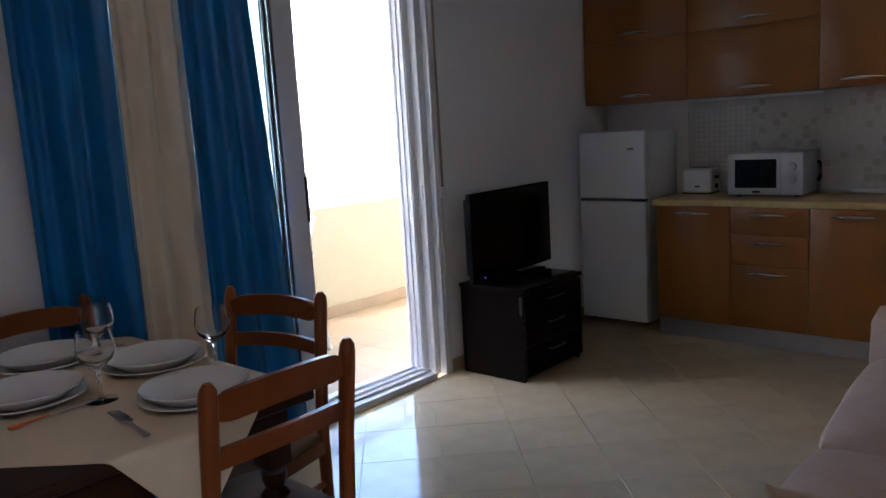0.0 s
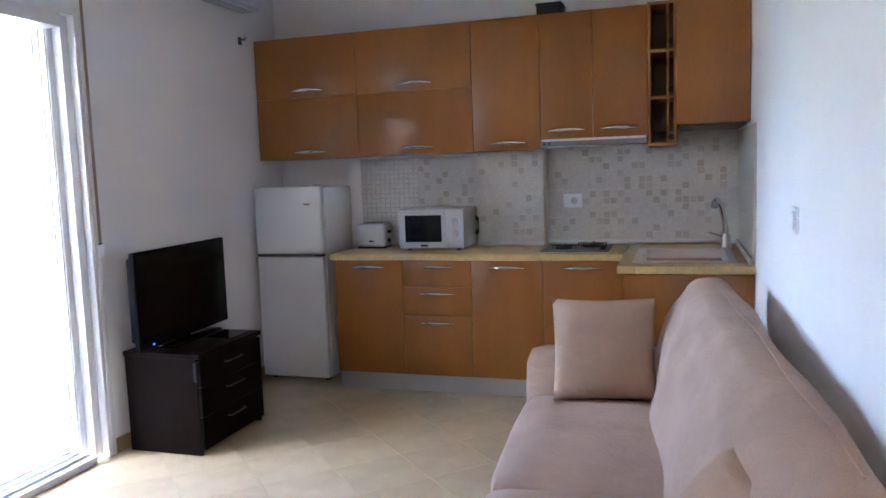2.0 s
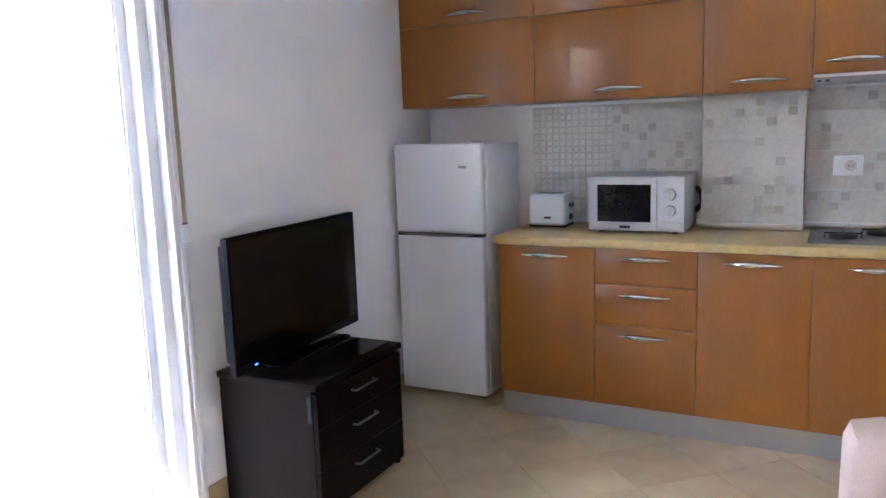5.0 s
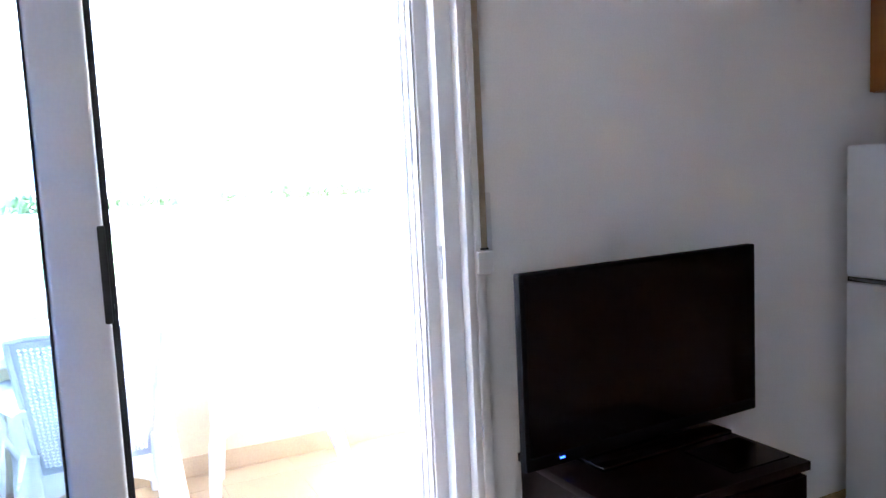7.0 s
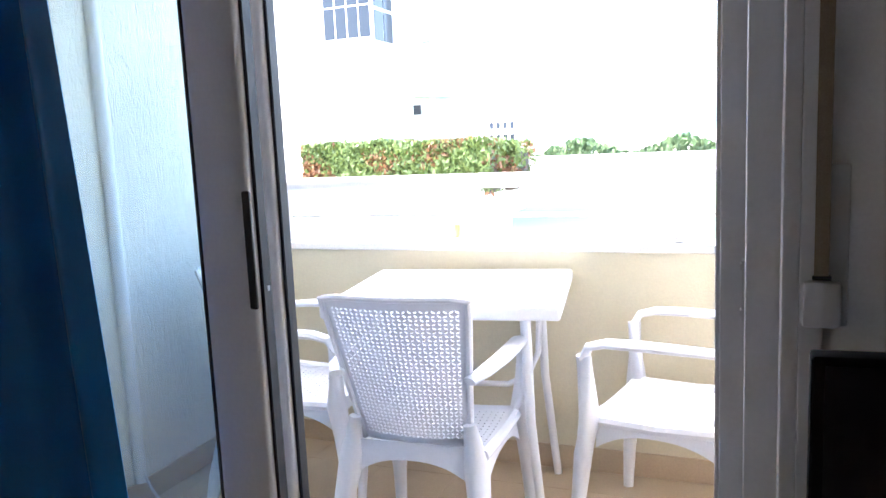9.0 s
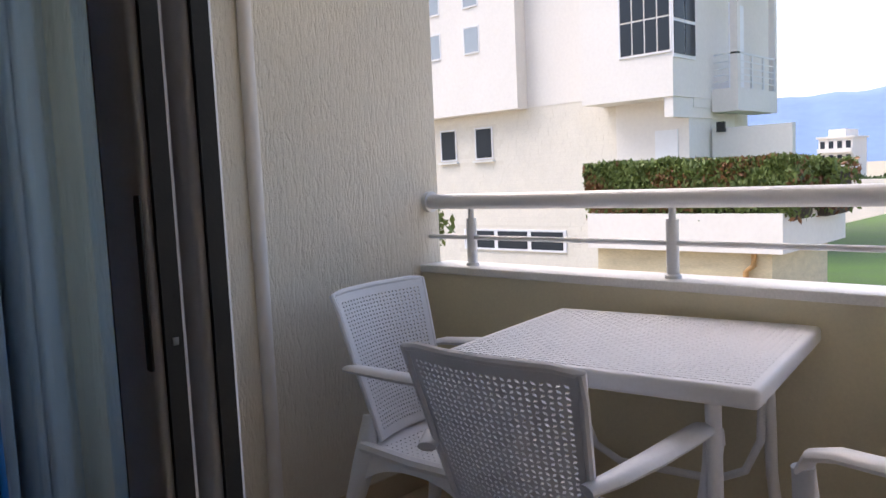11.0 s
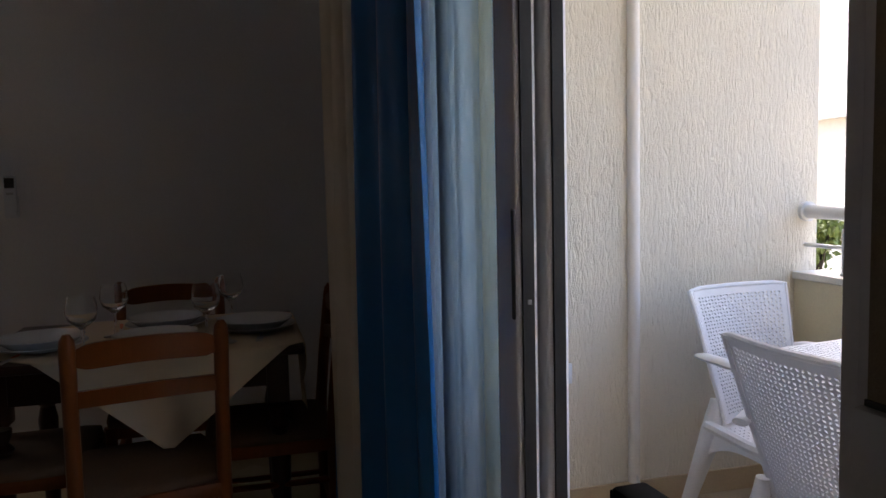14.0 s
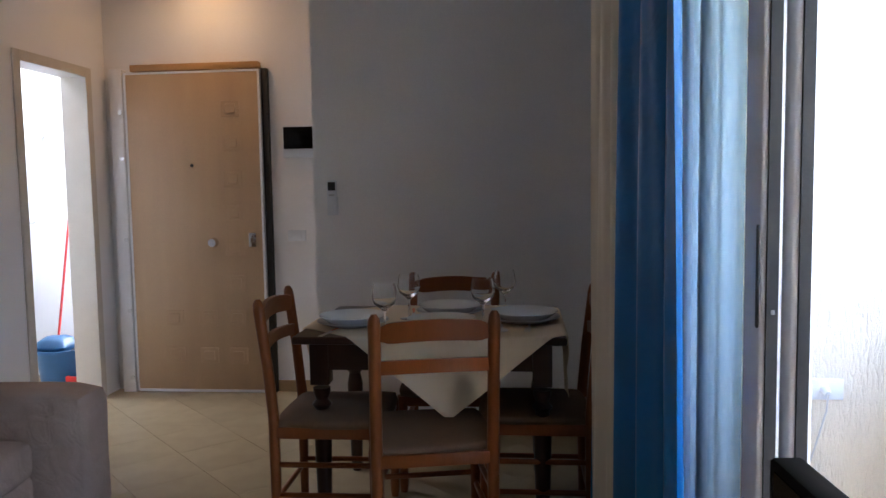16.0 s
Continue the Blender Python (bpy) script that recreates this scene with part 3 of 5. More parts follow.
curtain("curtain", M_BLUE, -3.56, -3.25, 0.055, 0.23, 0.034, 2.6, "bright blue satin curtain hanging in folds beside the wall", seed=0.3)
curtain("curtain", M_CREAM, -3.27, -2.95, 0.215, 0.16, 0.032, 2.6, "cream curtain panel hanging between blue ones", seed=2.0)
curtain("curtain", M_BLUE, -2.97, -2.63, 0.15, 0.075, 0.034, 2.2, "bright blue satin curtain drawn back beside the glass", lean=0.16, seed=0.8)
cr = thing("curtain_rail", (0.1, -2.7, 2.56), "white curtain rail above the terrace door", "curtain rail")
part("rail", B(0.05, -4.2, 2.56, 0.25, -1.2, 2.585, bevel=0.004), M_PVC, cr)
for y in (-4.1, -2.7, -1.3):
    part("bracket", B(0.0, y - 0.015, 2.56, 0.05, y + 0.015, 2.583, bevel=0.003), M_PVC, cr)

# air conditioner high on the window wall, and a hook in the corner
ac = thing("air_conditioner", (0.1, -0.42, 2.49), "white wall air conditioner high above the television", "air conditioner")
part("body", B(0.0, -0.76, 2.515, 0.2, 0.12, 2.745, bevel=0.03, seg=4), M_WHITE, ac)
part("flap", B(0.06, -0.72, 2.503, 0.19, 0.08, 2.515, bevel=0.003), M_WHITE, ac)
for k in range(3):
    part("slat", B(0.07 + 0.035 * k, -0.7, 2.497, 0.085 + 0.035 * k, 0.06, 2.503), M_PLINTH, ac, "grey outlet slat")
hk = thing("wall_hook", (0.0, 0.12, 2.33), "small dark hook on the wall by the cabinets", "hook")
part("plate", B(0.0, 0.1, 2.31, 0.008, 0.14, 2.36, bevel=0.002), M_BLACKM, hk)
part("bent_rod", tube(bmesh.new(), [(0.008, 0.12, 2.345), (0.04, 0.12, 2.34), (0.05, 0.12, 2.36)], 0.006), M_BLACKM, hk)

# ---- kitchen ----
CY = 0.0  # counter front


def pull(parent, xc, y, zc, w=0.225):
    """A bow handle of chromed metal, its ends turned in."""
    pts = [(xc - w / 2 + w * i / 10, y - 0.006 - 0.026 * math.sin(math.pi * i / 10) ** 0.8, zc + 0.004 * math.sin(math.pi * i / 10)) for i in range(11)]
    bm = tube(bmesh.new(), pts, [0.006 + 0.012 * math.sin(math.pi * i / 10) for i in range(11)], 12, 0.75)
    for s in (-1, 1):
        rod(bm, (xc + s * (w / 2 - 0.012), y, zc), (xc + s * (w / 2 - 0.012), y - 0.014, zc), 0.005)
    return part("handle", bm, M_CHROME, parent, "curved chrome handle")


def front(parent, name, x0, x1, z0, z1, y, hx, hz, w=0.225):
    d = part(name, B(x0 + 0.0018, y, z0 + 0.0018, x1 - 0.0018, y + 0.019, z1 - 0.0018, bevel=0.0018), M_WOOD, parent)
    if hx is not None:
        pull(d, hx, y, hz, w)
    return d


def base_unit(x0, x1, rows, label):
    c = thing("base_cabinet", ((x0 + x1) / 2, 0.3, 0), label, "cabinet", "kitchen base cabinets")
    part("body", B(x0, 0.04, 0.11, x1, 0.585, 0.858), M_WOOD, c)
    for z0, z1, nm in rows:
        front(c, nm, x0, x1, z0, z1, 0.02, (x0 + x1) / 2, z1 - 0.045)
    return c


base_unit(0.668, 1.145, [(0.115, 0.857, "door")], "orange wood veneer base cabinet with one door")
base_unit(1.146, 1.6, [(0.115, 0.5, "drawer"), (0.5, 0.688, "drawer"), (0.688, 0.857, "drawer")], "orange wood veneer base cabinet with three drawers")
base_unit(1.601, 2.05, [(0.115, 0.857, "door")], "orange wood veneer base cabinet with one door")
base_unit(2.051, 2.53, [(0.115, 0.857, "door")], "orange wood veneer base cabinet beside the sink unit")
c = thing("sink_cabinet", (2.870, 0.0, 0), "orange wood veneer sink cabinet standing forward of the row", "cabinet", "kitchen base cabinets")
part("body", B(2.560, -0.47, 0.11, EX - 0.004, 0.585, 0.855), M_WOOD, c)
front(c, "door", 2.560, 2.880, 0.115, 0.855, -0.49, None, 0)
front(c, "door", 2.880, EX - 0.004, 0.115, 0.855, -0.49, None, 0)
pl = thing("kitchen_plinth", (1.6, 0.05, 0), "brushed aluminium plinth strip under the cabinets", "plinth", kind="structure")
part("strip", box(B(0.668, 0.05, 0.0, 2.560, 0.07, 0.108, bevel=0.001, seg=1), 2.562, -0.44, 0, EX - 0.005, -0.42, 0.108, bevel=0.001, seg=1), M_PLINTH, pl)

w = thing("worktop", (1.9, 0.3, 0.86), "yellow speckled laminate worktop turning forward round the sink", "worktop")
bm = B(0.65, CY - 0.005, 0.86, 2.530, NY - 0.002, 0.9, bevel=0.006)
part("slab", bm, M_COUNTER, w)
bm = B(2.530, -0.52, 0.86, 2.620, NY - 0.002, 0.8995, bevel=0.005)
box(bm, 2.620, -0.52, 0.86, EX - 0.002, -0.36, 0.8995, bevel=0.005)
box(bm, 2.620, 0.24, 0.86, EX - 0.002, NY - 0.002, 0.8995, bevel=0.005)
box(bm, 3.100, -0.36, 0.86, EX - 0.002, 0.24, 0.8995, bevel=0.005)
part("sink_slab", bm, M_COUNTER, w)
part("back_strip", box(box(B(0.66, NY - 0.022, 0.901, 1.54, NY - 0.014, 0.93, bevel=0.004), 1.535, NY - 0.142, 0.901, 1.985, NY - 0.132, 0.93, bevel=0.004), 1.99, NY - 0.022, 0.901, EX - 0.02, NY - 0.014, 0.93, bevel=0.004), M_STEEL, w, "steel sealing strip along the wall")

sk = thing("kitchen_sink", (2.860, -0.06, 0.9), "stainless steel inset sink with a draining rim", "sink")
bm = bmesh.new()
x0, x1, y0, y1 = 2.600, 3.120, -0.38, 0.26
for a in ((x0, y0, x1, y0 + 0.035), (x0, y1 - 0.06, x1, y1), (x0, y0 + 0.035, x0 + 0.05, y1 - 0.06), (x1 - 0.04, y0 + 0.035, x1, y1 - 0.06)):
    box(bm, a[0], a[1], 0.9, a[2], a[3], 0.908, bevel=0.003)
part("rim", bm, M_STEEL, sk)
bm = bmesh.new()
for a in ((2.640, -0.36, 0.72, 2.652, 0.22, 0.9), (3.070, -0.36, 0.72, 3.082, 0.22, 0.9), (2.652, -0.36, 0.72, 3.070, -0.348, 0.9), (2.652, 0.208, 0.72, 3.070, 0.22, 0.9), (2.640, -0.36, 0.71, 3.082, 0.22, 0.72)):
    box(bm, *a)
part("bowl", bm, M_STEEL, sk)
part("drain", lathe(bmesh.new(), [(0.0, 0.0), (0.035, 0.0), (0.04, 0.004), (0.02, 0.006), (0, 0.006)], (2.860, -0.07, 0.72)), M_CHROME, sk)

t = thing("kitchen_tap", (3.1, 0.3, 0.9), "chrome mixer tap with a thick bent spout", "tap")
part("base", lathe(bmesh.new(), [(0.034, 0), (0.034, 0.012), (0.027, 0.025), (0.026, 0.075), (0.02, 0.09), (0, 0.092)], (3.1, 0.3, 0.9)), M_TAP, t)
part("spout", tube(bmesh.new(), [(3.1, 0.3, 0.97), (3.095, 0.297, 1.04), (3.085, 0.29, 1.1), (3.075, 0.28, 1.15), (3.06, 0.265, 1.18), (3.045, 0.245, 1.188), (3.035, 0.225, 1.178), (3.03, 0.215, 1.15)], [0.019, 0.017, 0.016, 0.016, 0.017, 0.019, 0.021, 0.02], 14), M_TAP, t)
part("lever", tube(bmesh.new(), [(3.09, 0.3, 0.965), (3.05, 0.29, 0.985), (3.0, 0.275, 1.0)], [0.014, 0.011, 0.008], 10, 0.6), M_TAP, t)
struct("trim_worktop_edge", B(EX - 0.03, -0.46, 0.9, EX - 0.0125, NY - 0.04, 0.935, bevel=0.004), M_PLINTH, "pale metal strip where worktop meets wall tiles", "trim")

# wall tiles
sp = struct("trim_splash_backing", box(box(box(B(0.64, NY - 0.008, 0.9, 1.54, NY - 0.001, 1.512), 1.99, NY - 0.008, 0.9, EX - 0.008, NY - 0.001, 1.62), 1.54, NY - 0.12, 0.9, 1.985, NY - 0.001, 1.53), EX - 0.008, -0.48, 0.9, EX - 0.001, NY - 0.008, 1.6), M_STONEJ, "pale grout behind the kitchen wall tiles", "wall tiles")


def splash(x0, x1, z0, z1, y, tw, th, parent=sp):
    nx, nz = max(1, round((x1 - x0) / tw)), max(1, round((z1 - z0) / th))
    tw, th = (x1 - x0) / nx, (z1 - z0) / nz
    me = finish("wall_tile", B(-tw / 2 + 0.001, -0.004, -th / 2 + 0.001, tw / 2 - 0.001, 0, th / 2 - 0.001, bevel=0.001, seg=1), M_SPLASH, 0)
    for i in range(nx):
        for j in range(nz):
            o = new("wall_tile", me)
            o.parent = parent
            o.location = (x0 + (i + 0.5) * tw, y, z0 + (j + 0.5) * th)


splash(0.645, 1.54, 0.9, 1.51, NY - 0.008, 0.45, 0.2)
splash(1.54, 1.985, 0.9, 1.53, NY - 0.12, 0.45, 0.21)
splash(1.99, EX - 0.012, 0.9, 1.62, NY - 0.008, 0.45, 0.2)
R = random.Random(5)
me = finish("tile_square", B(-0.019, -0.0022, -0.019, 0.019, 0, 0.019, bevel=0.001, seg=1), M_SPLASH2, 0)
for xa, xb, za, zb, y in ((1.1, 1.53, 0.94, 1.5, NY - 0.012), (1.57, 1.97, 0.95, 1.5, NY - 0.124), (2.02, 3.1, 0.96, 1.58, NY - 0.012)):
    for i in range(int((xb - xa) / 0.045) + 1):
        for j in range(int((zb - za) / 0.045) + 1):
            if R.random() < 0.19:
                o = new("tile_square", me)
                o.parent = sp
                o.location = (xa + i * 0.045, y - 0.0002, za + j * 0.045)
# raised mosaic field beside the refrigerator
o = new("mosaic_grout", finish("mosaic_grout", B(0.649, NY - 0.0142, 0.9, 1.086, NY - 0.0122, 1.51), M_SPLASH, 0))
o.parent = sp
me = finish("mosaic_square", B(-0.0155, -0.006, -0.0155, 0.0155, 0, 0.0155, bevel=0.003, seg=1), M_SPLASHL, 0)
for i in range(12):
    for j in range(18):
        o = new("mosaic_square", me)
        o.parent = sp
        o.location = (0.668 + i * 0.036, NY - 0.0144, 0.9 + 0.015 + j * 0.034)
# tiles on the side wall by the sink
me = finish("wall_tile", B(-0.004, -0.265, -0.1, 0, 0.265, 0.1, bevel=0.001, seg=1), M_SPLASH, 0)
for i in range(2):
    for j in range(3):
        o = new("wall_tile", me)
        o.parent = sp
        o.location = (EX - 0.0085, -0.2 + 0.535 * i, 1.015 + 0.205 * j)


def outlet(at, n, label):
    """A wall socket with a dished face, facing -y."""
    x, y, z = at
    s = thing("wall_socket", at, label, "socket")
    part("plate", B(x - 0.06, y - 0.01, z - 0.045, x + 0.06, y, z + 0.045, bevel=0.004), M_WHITE, s)
    part("well", rod(bmesh.new(), (x + 0.01, y - 0.0102, z), (x + 0.01, y - 0.012, z), 0.024, n=20), M_PLINTH, s, "grey dished socket face")
    for d in (-0.009, 0.009):
        part("pin_hole", rod(bmesh.new(), (x + 0.01 + d, y - 0.012, z), (x + 0.01 + d, y - 0.013, z), 0.003, n=8), M_BLACKM, s)


outlet((2.16, NY - 0.0125, 1.19), 1, "white wall socket on the kitchen wall tiles")

hob = thing("gas_hob", (2.2, 0.3, 0.9), "small black and steel built-in hob", "hob")
part("plate", B(2.02, 0.1, 0.9, 2.43, 0.5, 0.909, bevel=0.003), M_DULL, hob)
for x, y, r in ((2.15, 0.22, 0.055), (2.31, 0.36, 0.07)):
    bm = lathe(bmesh.new(), [(0, 0.009), (r, 0.009), (r, 0.022), (r * 0.7, 0.03), (0, 0.03)], (x, y, 0.9))
    for k in range(4):
        a = k * math.pi / 2
        tube(bm, [(x + r * 1.25 * math.cos(a), y + r * 1.25 * math.sin(a), 0.91), (x + r * 1.25 * math.cos(a), y + r * 1.25 * math.sin(a), 0.93), (x + r * 0.35 * math.cos(a), y + r * 0.35 * math.sin(a), 0.931)], 0.004, 6)
    part("burner", bm, M_BLACKM, hob, "black burner with a pan support")
for k in range(2):
    part("knob", lathe(bmesh.new(), [(0.018, 0), (0.016, 0.02), (0, 0.02)], (2.39, 0.18 + 0.07 * k, 0.909)), M_BLACKM, hob)


def wall_unit(x0, x1, z0, z1, rows, label, name="wall_cabinet", y=0.275, cols=None):
    c = thing(name, ((x0 + x1) / 2, y, z0), label, "cabinet", "kitchen wall cabinets")
    part("body", B(x0, y + 0.02, z0, x1, NY - 0.002 if z0 < 1.6 else NY - 0.002, z1), M_WOOD, c)
    if cols:
        for a, b in cols:
            front(c, "door", a, b, z0, z1, y, (a + b) / 2 if z0 else None, z0 + 0.05, 0.225)
    else:
        for a, b in rows:
            front(c, "door", x0, x1, a, b, y, x0 + (x1 - x0) * 0.52, a + 0.045, 0.225)
    return c


UB, UT = 1.53, 2.355
wall_unit(0.012, 0.772, UB, UT, [(UB, 1.945), (1.945, UT)], "orange wood veneer wall cabinet with two lift-up doors above the refrigerator")
wall_unit(0.773, 1.57, UB, UT, [(UB, 1.945), (1.945, UT)], "orange wood veneer wall cabinet with two lift-up doors above the microwave")
wall_unit(1.571, 2.01, UB, UT, [(UB, UT)], "tall orange wood veneer wall cabinet with one door")
wall_unit(2.011, 2.655, 1.59, UT, None, "orange wood veneer wall cabinet with two doors above the hood", cols=[(2.011, 2.333), (2.333, 2.655)])
h = thing("cooker_hood", (2.3, 0.3, 1.53), "flat steel cooker hood under the wall cabinet", "cooker hood")
part("body", B(2.015, 0.262, 1.543, 2.65, NY - 0.01, 1.588, bevel=0.003), M_STEEL, h)
part("lip", B(2.015, 0.245, 1.543, 2.65, 0.2615, 1.575, bevel=0.004), M_DULL, h)
for k in range(2):
    part("switch", B(2.03 + 0.03 * k, 0.243, 1.555, 2.045 + 0.03 * k, 0.246, 1.565), M_BLACKM, h)
# corner shelf of open niches
c = thing("open_corner_shelf", (2.7420, 0.3, UB), "narrow open corner shelf with dark niches", "shelf", "kitchen wall cabinets")
zs = [1.53, 1.805, 2.08, UT]
for z in zs:
    part("shelf_board", B(2.6600, 0.27, z - 0.009, 2.8220, NY - 0.004, z + 0.009, bevel=0.001, seg=1), M_WOOD, c)
part("side", B(2.6585, 0.268, 1.521, 2.6740, NY - 0.003, UT + 0.01), M_WOOD, c)
part("side", B(2.8070, 0.05, 1.521, 2.8235, NY - 0.003, UT + 0.01), M_WOOD, c)
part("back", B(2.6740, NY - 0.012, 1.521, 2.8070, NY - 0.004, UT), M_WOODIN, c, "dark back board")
part("divider", B(2.7670, 0.262, 1.521, 2.7800, 0.28, UT), M_WOOD, c)
for z in zs[:-1]:
    part("bracket", rod(rod(bmesh.new(), (2.7940, 0.25, z + 0.04), (2.7940, 0.22, z + 0.04), 0.012), (2.7940, 0.22, z + 0.04), (2.7940, 0.205, z + 0.04), 0.018), M_BLACKM, c)
c = thing("wall_cabinet", (2.97, 0.2, 1.6), "deep plain orange wood wall cabinet above the sink", "cabinet", "kitchen wall cabinets")
part("body", B(2.8250, -0.13, 1.625, EX - 0.002, NY - 0.014, UT + 0.02), M_WOOD, c)
front(c, "door", 2.8250, EX - 0.002, 1.625, UT + 0.02, -0.15, None, 0)
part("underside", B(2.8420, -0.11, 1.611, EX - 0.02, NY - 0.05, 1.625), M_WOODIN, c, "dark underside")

bx = thing("storage_box", (2.05, 0.4, UT), "dark box lying on top of the wall cabinets", "box")
part("body", B(1.99, 0.32, UT, 2.14, 0.5, UT + 0.06, bevel=0.004), M_BLACKM, bx)
part("lid", B(1.985, 0.315, UT + 0.06, 2.145, 0.505, UT + 0.075, bevel=0.003), M_BLACKM, bx)

# refrigerator
fr = thing("refrigerator", (0.3, 0.35, 0), "white two-door refrigerator with a freezer on top", "refrigerator")
FY = 0.09
part("body", B(0.055, FY + 0.06, 0.03, 0.556, 0.585, 1.335, bevel=0.008), M_WHITE, fr)
dr = part("door", B(0.055, FY, 0.035, 0.556, FY + 0.054, 0.872, bevel=0.012, seg=3), M_WHITE, fr)
part("door", B(0.055, FY, 0.888, 0.556, FY + 0.054, 1.345, bevel=0.012, seg=3), M_WHITE, fr)
part("grip_recess", B(0.06, FY + 0.006, 0.872, 0.55, FY + 0.05, 0.888), M_BLACKM, fr, "dark gap between the doors")
part("grip_bar", tube(bmesh.new(), [(0.07, FY + 0.002, 0.884), (0.16, FY - 0.006, 0.881), (0.3, FY - 0.01, 0.879), (0.42, FY - 0.008, 0.88), (0.5, FY + 0.002, 0.884)], [0.003, 0.006, 0.008, 0.006, 0.003], 10), M_DULL, fr, "thin dark metal grip bar")
for x in (0.19, 0.4):
    part("grip_notch", B(x - 0.03, FY - 0.0015, 0.848, x + 0.03, FY + 0.002, 0.868, bevel=0.001, seg=1), M_PVC, fr)
part("badge", B(0.43, FY - 0.003, 1.22, 0.475, FY, 1.232, bevel=0.001, seg=1), M_CHROME, fr, "small chrome badge")
part("hinge_cap", B(0.5, FY + 0.01, 1.345, 0.54, FY + 0.05, 1.356, bevel=0.003), M_PLINTH, fr)
for x in (0.09, 0.5):
    part("foot", rod(bmesh.new(), (x, FY + 0.1, 0), (x, FY + 0.1, 0.032), 0.018), M_BLACKM, fr)
    part("foot", rod(bmesh.new(), (x, 0.52, 0), (x, 0.52, 0.032), 0.018), M_BLACKM, fr)

# microwave
mw = thing("microwave", (1.29, 0.36, 0.9), "silver white microwave oven with two round dials", "microwave")
mx0, mx1, my, mz0, mz1 = 1.065, 1.51, 0.2, 0.912, 1.172
part("body", B(mx0, my + 0.02, mz0, mx1, my + 0.34, mz1, bevel=0.008), M_SILVER, mw)
part("door", B(mx0, my, mz0 + 0.002, mx1 - 0.125, my + 0.02, mz1 - 0.002, bevel=0.005), M_SILVER, mw)
part("window", B(mx0 + 0.045, my - 0.003, mz0 + 0.045, mx1 - 0.15, my - 0.0002, mz1 - 0.04), M_MWGLASS, mw, "dark glass window")
part("control_panel", B(mx1 - 0.124, my + 0.001, mz0 + 0.002, mx1, my + 0.02, mz1 - 0.002, bevel=0.004), M_SILVER, mw)
for z in (mz0 + 0.175, mz0 + 0.1):
    k = part("dial", rod(bmesh.new(), (mx1 - 0.062, my, z), (mx1 - 0.062, my - 0.02, z), 0.027, 0.023, 24), M_SILVER, mw, "round white dial")
    part("pointer", B(mx1 - 0.066, my - 0.024, z - 0.02, mx1 - 0.058, my - 0.02, z + 0.02, bevel=0.001, seg=1), M_PLINTH, k)
part("open_key", B(mx1 - 0.11, my - 0.004, mz0 + 0.015, mx1 - 0.015, my + 0.001, mz0 + 0.05, bevel=0.003), M_SILVER, mw)
part("badge", B(mx0 + 0.15, my - 0.002, mz0 + 0.014, mx0 + 0.2, my - 0.0002, mz0 + 0.028), M_BLACKM, mw, "small dark badge")
for x in (mx0 + 0.05, mx1 - 0.05):
    for y in (my + 0.06, my + 0.3):
        part("foot", rod(bmesh.new(), (x, y, 0.9), (x, y, 0.914), 0.014), M_BLACKM, mw)
part("plug_cord", tube(bmesh.new(), [(mx1, my + 0.3, 1.1), (mx1 + 0.025, my + 0.3, 1.07), (mx1 + 0.03, my + 0.3, 1.02), (mx1, my + 0.3, 0.98)], 0.012, 8), M_BLACKM, mw, "black cord loop")

# toaster
to = thing("toaster", (0.81, 0.42, 0.9), "small white two-slot toaster on the worktop", "toaster")
bm = B(0.7, 0.34, 0.908, 0.9, 0.5, 1.07, bevel=0.022, seg=4)
part("shell", bm, M_WHITE, to)
for y in (0.385, 0.44):
    part("slot", B(0.73, y, 1.0685, 0.87, y + 0.022, 1.0715), M_BLACKM, to, "dark bread slot")
part("lever", B(0.9, 0.4, 1.0, 0.918, 0.44, 1.02, bevel=0.004), M_BLACKM, to)
part("dial", rod(bmesh.new(), (0.9, 0.42, 0.95), (0.912, 0.42, 0.95), 0.016), M_BLACKM, to)
part("badge", B(0.79, 0.338, 0.945, 0.825, 0.3402, 0.955), M_BLACKM, to)
part("base", B(0.705, 0.345, 0.9, 0.895, 0.495, 0.909), M_BLACKM, to)

# ---- television corner ----
st = thing("tv_stand", (0.25, -0.95, 0), "dark wenge drawer cabinet with three drawers under the television", "cabinet")
X1, Y0, Y1, ZT = 0.512, -1.268, -0.682, 0.535
part("side_panel", B(0.055, Y0, 0.0, X1 - 0.02, Y0 + 0.02, ZT - 0.024, bevel=0.001, seg=1), M_WENGE, st)
part("side_panel", B(0.055, Y1 - 0.02, 0.0, X1 - 0.02, Y1, ZT - 0.024, bevel=0.001, seg=1), M_WENGE, st)
part("carcass", B(0.058, Y0 + 0.02, 0.03, X1 - 0.022, Y1 - 0.02, ZT - 0.024), M_WENGE, st)
part("top", B(0.05, Y0 - 0.006, ZT - 0.024, X1 + 0.004, Y1 + 0.006, ZT, bevel=0.002), M_WENGE, st)
for z0, z1 in ((0.03, 0.2), (0.203, 0.36), (0.363, 0.497)):
    dr = part("drawer", B(X1 - 0.02, Y0 + 0.003, z0, X1, Y1 - 0.003, z1, bevel=0.0015, seg=1), M_WENGE, st)
    ym = (Y0 + Y1) / 2
    bm = tube(bmesh.new(), [(X1, ym - 0.075, z1 - 0.05), (X1 + 0.022, ym - 0.07, z1 - 0.05), (X1 + 0.022, ym + 0.07, z1 - 0.05), (X1, ym + 0.075, z1 - 0.05)], 0.005, 8)
    part("handle", bm, M_DULL, dr, "thin grey metal bar handle")
part("side_grip", B(X1 - 0.035, Y0 - 0.008, 0.39, X1 - 0.018, Y0, 0.49, bevel=0.003), M_BLACKM, st, "black side grip")
